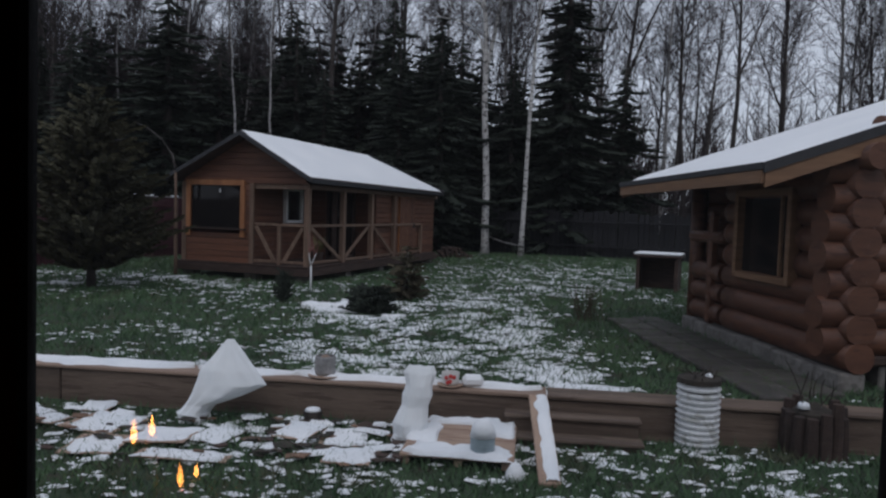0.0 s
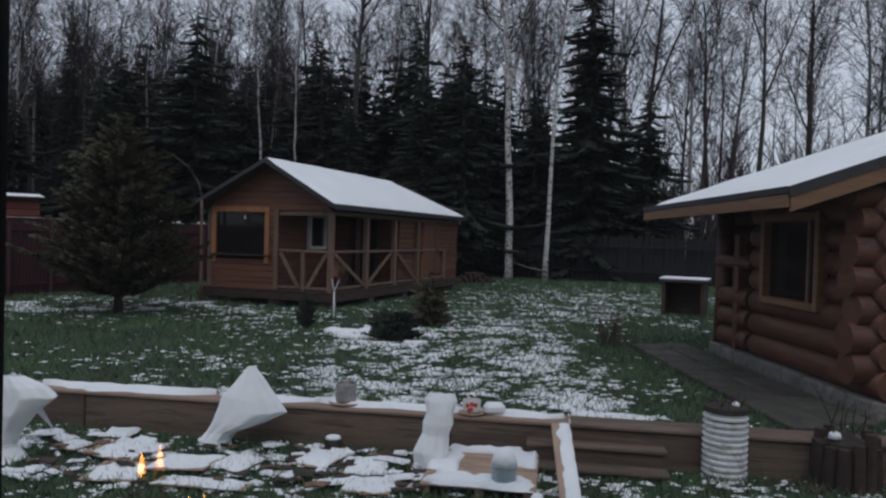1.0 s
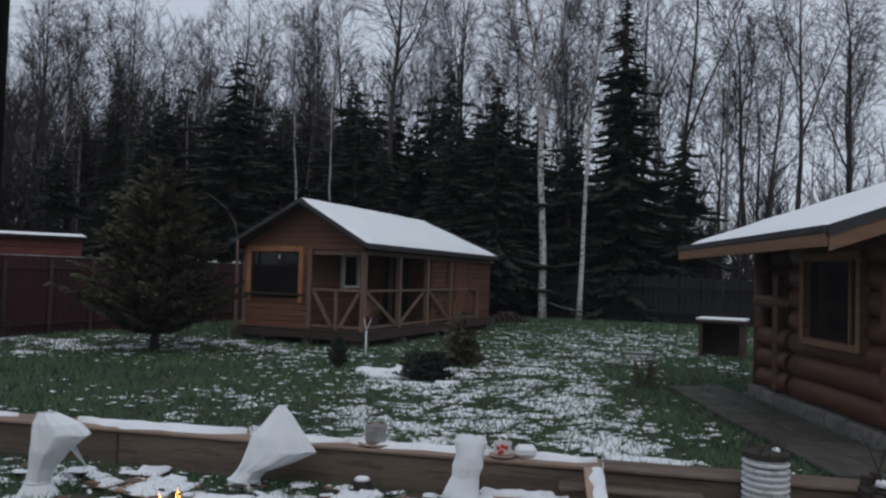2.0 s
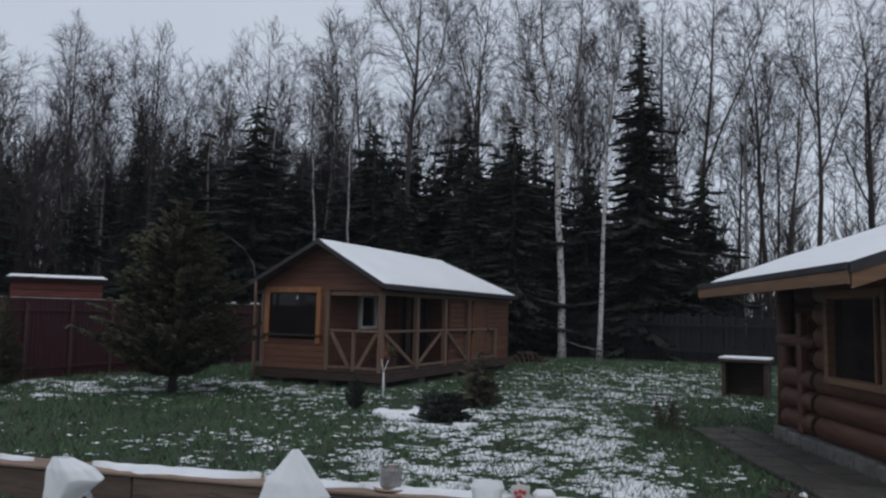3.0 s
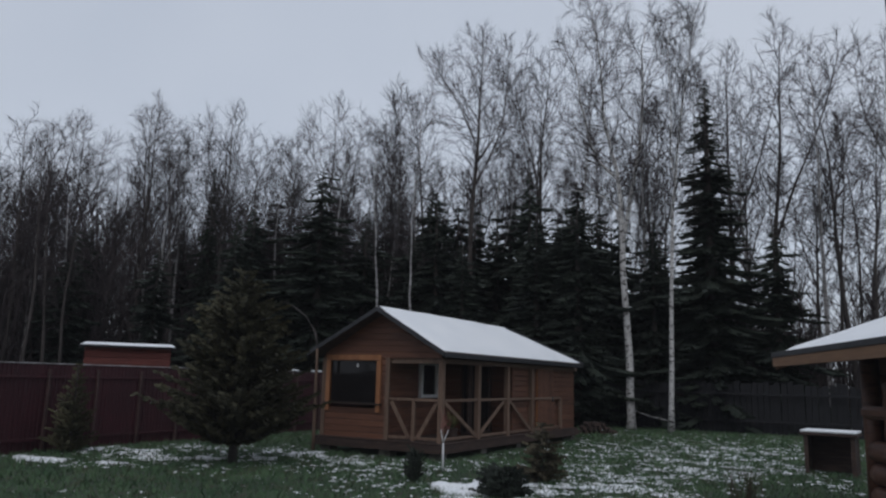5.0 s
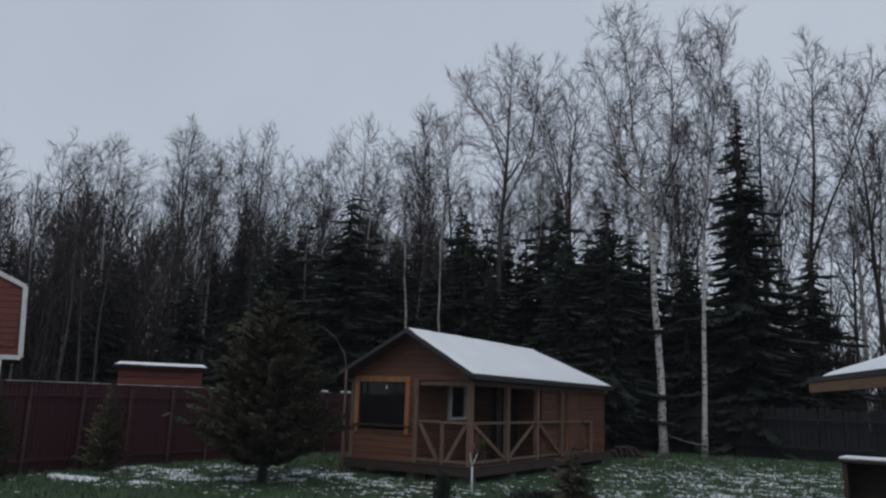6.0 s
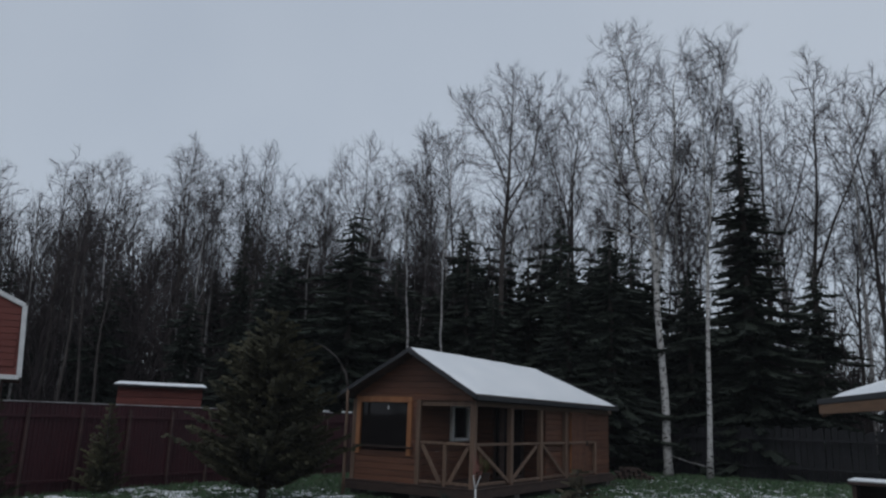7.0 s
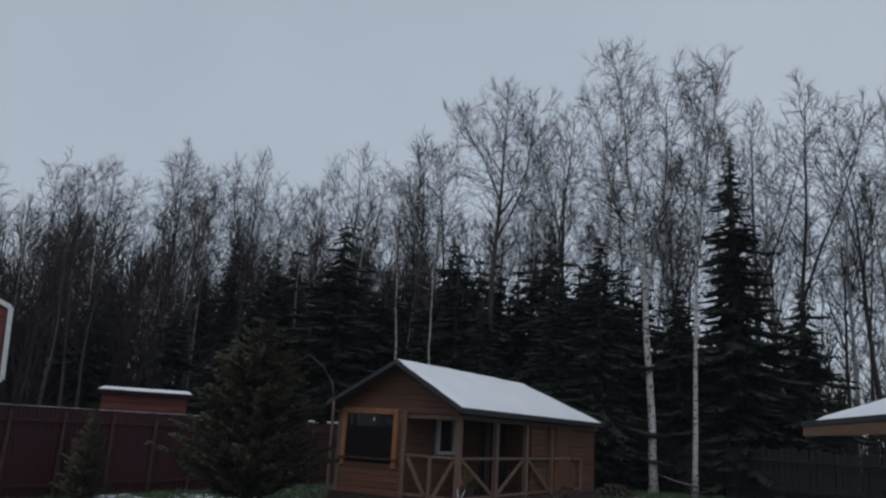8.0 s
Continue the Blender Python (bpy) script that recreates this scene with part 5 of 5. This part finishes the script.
def table_things():
    """Things that stand on the timber cap."""
    top = LEDGE @ pose(-0.66, 0.10, 0.462)
    j = thing("glass_jar", top, "cloudy glass jar on a pale saucer on the timber", "jar")
    part("saucer", Shape().lathe([(0.10, 0.0), (0.15, 0.012), (0.152, 0.02), (0.10, 0.016)], 28), M_PALEBOARD, j, "pale clay saucer", True)
    part("jar_body", Shape().lathe([(0.085, 0.02), (0.092, 0.04), (0.092, 0.17), (0.086, 0.185), (0.082, 0.185), (0.082, 0.05), (0.02, 0.045)], 28), M_JAR, j, smooth=False)
    part("contents", Shape().lathe([(0.05, 0.046), (0.055, 0.09), (0.03, 0.14), (0.05, 0.17), (0.02, 0.19)], 12), M_PALETIMBER, j, "dry brown contents")
    c = thing("flowered_cup", LEDGE @ pose(0.47, 0.03, 0.462), "white ceramic cup with red flowers on a saucer", "cup")
    part("saucer", Shape().lathe([(0.07, 0.0), (0.11, 0.012), (0.112, 0.018), (0.07, 0.014)], 24), M_PALEBOARD, c)
    part("cup_body", Shape().lathe([(0.055, 0.015), (0.07, 0.03), (0.078, 0.12), (0.074, 0.12), (0.066, 0.04), (0.01, 0.035)], 28), M_CERAMIC, c)
    for k, (w, z) in enumerate(((-1.95, 0.085), (-1.50, 0.055), (-1.05, 0.09), (-1.45, 0.10), (-1.75, 0.045))):
        r = 0.077
        part("flower", Shape().lathe([(0.017, -0.003), (0.019, 0.0), (0.008, 0.004)], 9), M_RED, c).matrix_local = Matrix.Translation((r * math.cos(w), r * math.sin(w), z)) @ Matrix.Rotation(w + math.pi / 2, 4, "Z") @ Matrix.Rotation(radians(90), 4, "X")
    b = solo("snowy_box", Shape().box(-0.09, 0.09, -0.06, 0.06, 0, 0.10, 0.03), M_SNOW, LEDGE @ pose(0.66, 0.07, 0.462, 0, 0, 12), "snow-capped small pale box beside the cup", "box")
    d = thing("dark_flowerpot", pose(-2.98, 5.22, LOW), "small dark flowerpot capped with snow", "flowerpot")
    part("pot", Shape().lathe([(0.06, 0.0), (0.075, 0.10), (0.08, 0.10), (0.08, 0.13), (0.07, 0.13)], 20), M_SOIL, d)
    part("snow_cap", Shape().lathe([(0.068, 0.131), (0.055, 0.150), (0.02, 0.158)], 16), M_SNOW, d, "white snow cap", True)
    e = thing("blue_jar", pose(-1.40, 4.85, LOW + 0.095), "blue-grey glass jar half covered by snow", "jar")
    part("jar_body", Shape().lathe([(0.07, 0.0), (0.088, 0.02), (0.09, 0.14), (0.065, 0.19), (0.06, 0.2)], 24), M_BLUE, e, smooth=True)
    part("snow_cap", Shape().lathe([(0.094, 0.13), (0.08, 0.2), (0.05, 0.245), (0.01, 0.255)], 20), M_SNOW, e, "white snow cap", True)
    solo("snow_lump", Shape().lathe([(0.07, 0.0), (0.065, 0.05), (0.03, 0.11), (0.01, 0.12)], 14), M_SNOW, pose(-1.12, 4.70, LOW), "small lump of snow beside the jar", "snow lump", smooth=True)


table_things()


def scattered_slabs():
    """Snowy boards, sheets and leaves lying on the bed before the edging."""
    rng = random.Random(31)

    def flake(w, d, th, seed):
        r0 = random.Random(int(seed * 1000))
        n = r0.choice((4, 4, 4, 5))
        s = Shape()
        ring = []
        for k in range(n):
            a = 2 * math.pi * (k + 0.5 + r0.uniform(-0.18, 0.18)) / n
            ring.append((w * 1.35 * math.cos(a) * r0.uniform(0.92, 1.08), d * 1.35 * math.sin(a) * r0.uniform(0.92, 1.08)))
        s.v = [(x, y, 0) for x, y in ring] + [(x * 0.985, y * 0.985, th * r0.uniform(0.7, 1.0)) for x, y in ring] + [(0, 0, th * 1.2)]
        s.f = [(k, (k + 1) % n, (k + 1) % n + n, k + n) for k in range(n)] + [(k + n, (k + 1) % n + n, 2 * n) for k in range(n)]
        return s

    def snow_sheet(w, d, th, seed, keep=1.0):
        """A soft uneven layer of snow with a ragged rim."""
        n, k = 14, 9
        s = Shape()
        for a in range(n + 1):
            for b in range(k + 1):
                x, y = a / n * 2 - 1, b / k * 2 - 1
                rag = 1 - 0.10 * abs(nz(x * 2, y * 2, 2.0, seed)) - (1 - keep) * max(0, nz(x, y, 1.3, seed + 4) + 0.35)
                rim = min(1.0, 3.5 * (1 - max(abs(x), abs(y)) ** 4))
                s.v.append((x * w * rag, y * d * rag, th * rim * (0.75 + 0.6 * nz(x * w, y * d, 9.0, seed)) - (0.004 if rim < 0.05 else 0)))
        r = k + 1
        s.f = [(a * r + b, (a + 1) * r + b, (a + 1) * r + b + 1, a * r + b + 1) for a in range(n) for b in range(k)]
        return s

    def zone(x0, x1, y0, y1, count, big, white):
        for i in range(count):
            u, v = rng.uniform(x0, x1), rng.uniform(y0, y1)
            p = LEDGE @ Vector((u, v, 0))
            sn = rng.random() < white
            w, d, th = rng.uniform(0.03 + big * 0.2, big), rng.uniform(0.02 + big * 0.15, big * 0.6), rng.uniform(0.010, 0.022)
            sh = snow_sheet(w, d, th, rng.uniform(0, 99), 0.6) if sn else flake(w * 0.7, d * 0.7, th * 0.6, rng.uniform(0, 99))
            solo("snow_patch" if sn else "dead_leaf_clump", sh, M_SNOW if sn else rng.choice((M_LEAF, M_SOIL, M_SOIL, M_DARKWOOD)), pose(p.x, p.y, LOW + 0.02 + rng.uniform(0, 0.04), rng.uniform(-7, 7), rng.uniform(-7, 7), 11 + rng.uniform(-30, 30)),
                 "ragged patch of white snow in the bed" if sn else "dark brown clump of dead leaves in the bed", "snow" if sn else "leaves", "snow patches in the bed" if sn else "leaf clumps in the bed", smooth=sn)

    def snowy_board(u0, u1, v0, v1, turn, keep, material):
        w, d = (u1 - u0) / 2, (v1 - v0) / 2
        p = LEDGE @ Vector(((u0 + u1) / 2, (v0 + v1) / 2, 0))
        b = thing("snowy_board", pose(p.x, p.y, LOW + 0.025 + rng.uniform(0, 0.02), rng.uniform(-2, 2), rng.uniform(-2, 2), 11.6 + turn), "flat wooden board under a layer of white snow", "board", "snowy boards in the bed")
        part("board", Shape().box(-w, w, -d, d, 0, 0.011, 0.003), material, b)
        part("snow_cover", snow_sheet(w * 1.06, d * 1.08, 0.024, u0 * 7, keep * 0.85), M_SNOW, b, "ragged layer of white snow", True).location = (0, 0, 0.0115)

    for u0, u1, v0, v1, turn, keep in ((-2.70, -2.43, -0.43, -0.18, 6, 1), (-2.82, -2.60, -0.83, -0.60, -8, 0.9), (-2.52, -2.0, -0.93, -0.47, -14, 0.7), (-2.2, -1.8, -1.42, -1.0, 8, 0.6), (-1.84, -1.38, -1.15, -0.75, 4, 0.75), (-1.37, -1.08, -1.02, -0.65, -10, 1), (-1.62, -0.93, -1.40, -1.22, 2, 0.9), (-0.82, -0.5, -0.80, -0.42, -12, 0.9), (-0.46, -0.1, -0.85, -0.45, 9, 0.8), (-0.30, 0.05, -1.25, -0.95, 4, 0.8)):
        snowy_board(u0, u1, v0, v1, turn, keep, rng.choice((M_PALEBOARD, M_DARKWOOD)))
    # pallet of bare boards, snowed over along its front
    p = LEDGE @ Vector((0.66, -0.62, 0))
    t = thing("wooden_pallet", pose(p.x, p.y, LOW + 0.01, 0, 0, 12), "low pale wooden pallet half covered with snow", "pallet")
    for k in range(4):
        y = -0.46 + k * 0.225
        part("pallet_board", Shape().box(-0.42, 0.40, y, y + 0.205, 0.06, 0.085, 0.005), M_PALEBOARD, t)
    for x in (-0.38, 0.0, 0.34):
        part("runner", Shape().box(x - 0.03, x + 0.03, -0.44, 0.42, 0.0, 0.059, 0.005), M_PALEBOARD, t)
    for x, y, w, d, sd in ((0.0, -0.36, 0.44, 0.14, 3), (-0.30, 0.05, 0.14, 0.24, 5), (0.26, 0.22, 0.16, 0.22, 8), (0.0, 0.38, 0.36, 0.06, 11)):
        part("snow_cover", snow_sheet(w, d, 0.045, sd, 0.7), M_SNOW, t, "ragged white snow", True).location = (x, y, 0.0855)
    zone(-0.95, 0.35, -1.15, -0.25, 26, 0.16, 0.6)
    zone(-2.8, -1.0, -1.45, -0.3, 16, 0.14, 0.6)
    zone(-3.8, -2.7, -1.0, -0.3, 7, 0.2, 0.8)
    zone(-0.95, 0.3, -1.3, -0.22, 45, 0.07, 0.5)
    zone(-2.8, -0.95, -1.5, -0.3, 34, 0.07, 0.4)
    zone(-1.0, 0.3, -1.2, -0.25, 30, 0.10, 0.0)


scattered_slabs()


# ---- grass and thin snow ----
def snow_amount(x, y):
    """How much of the turf is under snow, 0 to 1."""
    g = lambda cx, cy, sx, sy, a: a * math.exp(-((x - cx) / sx) ** 2 - ((y - cy) / sy) ** 2)
    q = LEDGE_INV @ Vector((x, y, 0))
    if q.y < 0.1:
        return (0.10 + 0.34 * max(0, nz(x, y, 2.2, 8)) if q.x < 1.2 else 0.08 + 0.5 * max(0, nz(x, y, 1.6, 8))) * (0.25 + 1.6 * max(0, nz(x, y, 5.0, 3)))
    s = 0.022 + g(-1.5, 6.75, 1.5, 0.75, 1.1) + g(-2.1, 8.2, 1.3, 1.4, 0.5) + g(-3.2, 12.5, 1.3, 4.0, 0.5) + g(-3.0, 9.5, 2.4, 3.0, 0.24) + g(-13.2, 10.6, 2.0, 0.7, 0.6) + g(-13.5, 9.0, 1.3, 0.5, 0.6) + g(-11.0, 12.8, 3.0, 0.8, 0.5) + g(-3.5, 20, 3.0, 5, 0.36) + g(-7.8, 11.6, 2.0, 1.0, 0.15) + g(-5.0, 7.2, 2.4, 0.7, 0.12) + g(-11.0, 8.0, 3.0, 0.8, -0.05)
    s = max(0.0, s)
    r = math.hypot((x + 5.0) / 1.05, (y - 10.75) / 1.7)
    s += 1.6 * math.exp(-((r - 0.66) / 0.17) ** 2) * (1.0 if x < -5.1 else 0.6)
    if x > -0.45 - 0.42 * (y - 7.0) and y < 14.5:
        s *= 0.12
    clump = nz(x, y, 2.6, 6) + 0.7 * nz(x, y, 7.0, 1)
    s *= 0.6 + 1.7 * max(-0.25, nz(x, y, 1.1, 2))
    return s * (0.10 if clump < 0.02 else 1.0 + 2.2 * clump) if s < 0.5 else s * (0.18 if clump < 0.0 else 0.9)


def turf():
    rng = random.Random(77)
    s, sn = Shape(), Shape()
    made = 0
    while made < 130000:
        D = 3.2 + 27 * rng.random() ** 1.35
        az = radians(rng.uniform(-14, 68))
        x, y = -math.sin(az) * D, math.cos(az) * D
        if y > 29.5 or (-11.5 < x < -7.9 and 13.9 < y < 22.5) or x < -15.2:
            continue
        q = LEDGE_INV @ Vector((x, y, 0))
        if -0.1 < q.y < 0.25:
            continue
        made += 1
        z = ground_z(x, y) - 0.01
        h = rng.uniform(0.04, 0.10) * (1 + D / 60)
        w = 0.004 + 0.0006 * D
        a, b = rng.uniform(0, 6.28), rng.uniform(0, 6.28)
        tx, ty = math.cos(b) * h * 0.7, math.sin(b) * h * 0.7
        i = len(s.v)
        s.v += [(x - w * math.cos(a), y - w * math.sin(a), z), (x + w * math.cos(a), y + w * math.sin(a), z), (x + tx, y + ty, z + h)]
        s.f.append((i, i + 1, i + 2))
    solo("grass", s, M_GRASS, Matrix(), "short dark green autumn grass on the lawn", "grass", kind="stuff")
    made = tries = 0
    while made < 52000 and tries < 520000:
        tries += 1
        D = 3.4 + 26 * rng.random() ** 1.15
        az = radians(rng.uniform(-14, 68))
        x, y = -math.sin(az) * D, math.cos(az) * D
        if y > 29.5 or (-11.6 < x < -7.8 and 13.8 < y < 22.6) or x < -15.0:
            continue
        q = LEDGE_INV @ Vector((x, y, 0))
        if -0.12 < q.y < 0.26:
            continue
        amount = snow_amount(x, y)
        if rng.random() > amount * 0.62:
            continue
        made += 1
        r = (0.010 + 0.07 * rng.random() ** 2.4) * (1 + D / 50) * (1.7 if amount > 0.5 and rng.random() < 0.6 else 1)
        hz = rng.uniform(0.002, 0.008) + 0.06 * r
        z = ground_z(x, y) + rng.uniform(0.002, 0.030)
        n = 7
        i = len(sn.v)
        ex, rot = rng.uniform(0.25, 0.7), rng.gauss(0.45, 0.5)
        for k in range(n):
            w = 2 * math.pi * k / n
            rr = r * rng.uniform(0.45, 1.35)
            px, py = rr * math.cos(w), rr * ex * math.sin(w)
            sn.v.append((x + px * math.cos(rot) - py * math.sin(rot), y + px * math.sin(rot) + py * math.cos(rot), z - rng.uniform(0, 0.008)))
        sn.v.append((x, y, z + hz))
        sn.f += [(i + k, i + (k + 1) % n, i + n) for k in range(n)]
    solo("snow_on_grass", sn, M_SNOW, Matrix(), "thin broken snow lying in the grass", "snow", kind="stuff")


turf()


# ---- the room behind the window ----
def room():
    """Wall with the window that the view passes through; candles on a table behind the viewer."""
    # local x along the wall to the right, local y outwards; the glass stands at local y 0.35
    m = Matrix(((0.917, -0.40, 0, 0), (0.40, 0.917, 0, 0), (0, 0, 1, 0), (0, 0, 0, 1)))
    XL, XR, ZB, ZT = -0.315, 0.267, 1.28, 2.75
    F = 0.055

    def setting(name, shape, material, label, cat):
        return solo(name, shape, material, m, label, cat, kind="structure")

    w0 = thing("window_1", m, "dark window frame with a clear pane", "window", kind="structure")
    for b in ((XL - F, XL, ZB - F, ZT + F), (XR, XR + F, ZB - F, ZT + F), (XL, XR, ZB - F, ZB), (XL, XR, ZT, ZT + F)):
        part("window_frame", Shape().box(b[0], b[1], 0.34, 0.36, b[2], b[3], 0.004), M_FRAME, w0)
    pane = part("pane", Shape().add([(XL, 0.35, ZB), (XR, 0.35, ZB), (XR, 0.35, ZT), (XL, 0.35, ZT)], [(0, 1, 2, 3)]), M_PANE, w0, "clear glass")
    pane.visible_shadow = False
    side = part("side_pane", Shape().add([(XL - F - 0.5, 0.35, ZB), (XL - F, 0.35, ZB), (XL - F, 0.35, ZT), (XL - F - 0.5, 0.35, ZT)], [(0, 1, 2, 3)]), M_PANE, w0, "clear glass")
    side.visible_shadow = False
    part("window_frame", Shape().box(XL - F - 0.55, XL - F - 0.5, 0.34, 0.36, ZB - F, ZT + F, 0.006), M_FRAME, w0)
    part("window_frame", Shape().box(XL - F - 0.5, XL - F, 0.34, 0.36, ZB - F, ZB, 0.006), M_FRAME, w0)
    part("window_frame", Shape().box(XL - F - 0.5, XL - F, 0.34, 0.36, ZT, ZT + F, 0.006), M_FRAME, w0)
    a, b, c, d = XL - F - 0.55, XR + F, ZB - F, ZT + F
    s = Shape()
    s.box(-3.0, a, 0.29, 0.385, 0.0, 3.2).box(b, 2.4, 0.29, 0.385, 0.0, 3.2).box(a, b, 0.29, 0.385, 0.0, c).box(a, b, 0.29, 0.385, d, 3.2)
    setting("wall_north", s, M_WALL, "dark timber wall round the window", "wall")
    # unseen dark shell added round the viewer to keep the pane's reflections dark
    setting("wall_south", Shape().box(-3.0, 2.4, -3.4, -3.25, 0.0, 3.2), M_WALL, "dark back wall of the room", "wall")
    setting("wall_west", Shape().box(-3.15, -3.0, -3.4, 0.47, 0.0, 3.2), M_WALL, "dark side wall of the room", "wall")
    setting("wall_east", Shape().box(2.4, 2.55, -3.4, 0.47, 0.0, 3.2), M_WALL, "dark side wall of the room", "wall")
    setting("floor", Shape().box(-3.0, 2.4, -3.25, 0.29, 0.45, 0.6), M_DARKWOOD, "dark wooden room floor", "floor")
    setting("ceiling", Shape().box(-3.15, 2.55, -3.4, 0.47, 3.2, 3.3), M_WALL, "dark room ceiling", "ceiling")
    # mirror places of the flames that shine in the glass
    inv = m.inverted()
    spots = []
    for v, s in (((-1.11, 1.05, 1.48), 1.0), ((-1.085, 1.075, 1.49), 0.9), ((-1.04, 1.11, 1.378), 1.0), ((-1.015, 1.13, 1.386), 0.7)):
        p = inv @ Vector(v)
        spots.append((p.x, 0.7 - p.y, p.z, s))
    xs = [p[0] for p in spots]
    ys = [p[1] for p in spots]
    cx, cy = sum(xs) / 4, sum(ys) / 4
    t = thing("side_table", m @ pose(cx, cy, 0.6), "small polished wooden table behind the window", "table")
    part("tabletop", Shape().box(-0.36, 0.36, -0.26, 0.26, 0.66, 0.70, 0.008), M_TRIM, t, "varnished orange wood top")
    for x in (-0.31, 0.31):
        for y in (-0.21, 0.21):
            part("leg", Shape().box(x - 0.02, x + 0.02, y - 0.02, y + 0.02, 0, 0.66, 0.004), M_DARKWOOD, t)
    for x, y, z, sc in spots:
        c = thing("candle", m @ pose(x, y, 1.302), "lit wax candle with an orange flame", "candle", "candles on the table")
        top = z - 1.302 - 0.03 * sc
        part("wax", Shape().lathe([(0.012, 0.0), (0.012, top - 0.006), (0.010, top), (0.003, top - 0.002)], 14), M_WAX, c)
        part("wick", Shape().tube([(0, 0, top - 0.003), (0.001, 0, top + 0.006)], [0.0008, 0.0006], 5), M_SOIL, c)
        part("flame", Shape().lathe([(0.001, top + 0.003), (0.0078 * sc, top + 0.014 * sc), (0.0066 * sc, top + 0.028 * sc), (0.0005, top + 0.056 * sc)], 10), M_FLAME, c, "orange flame", True)


room()
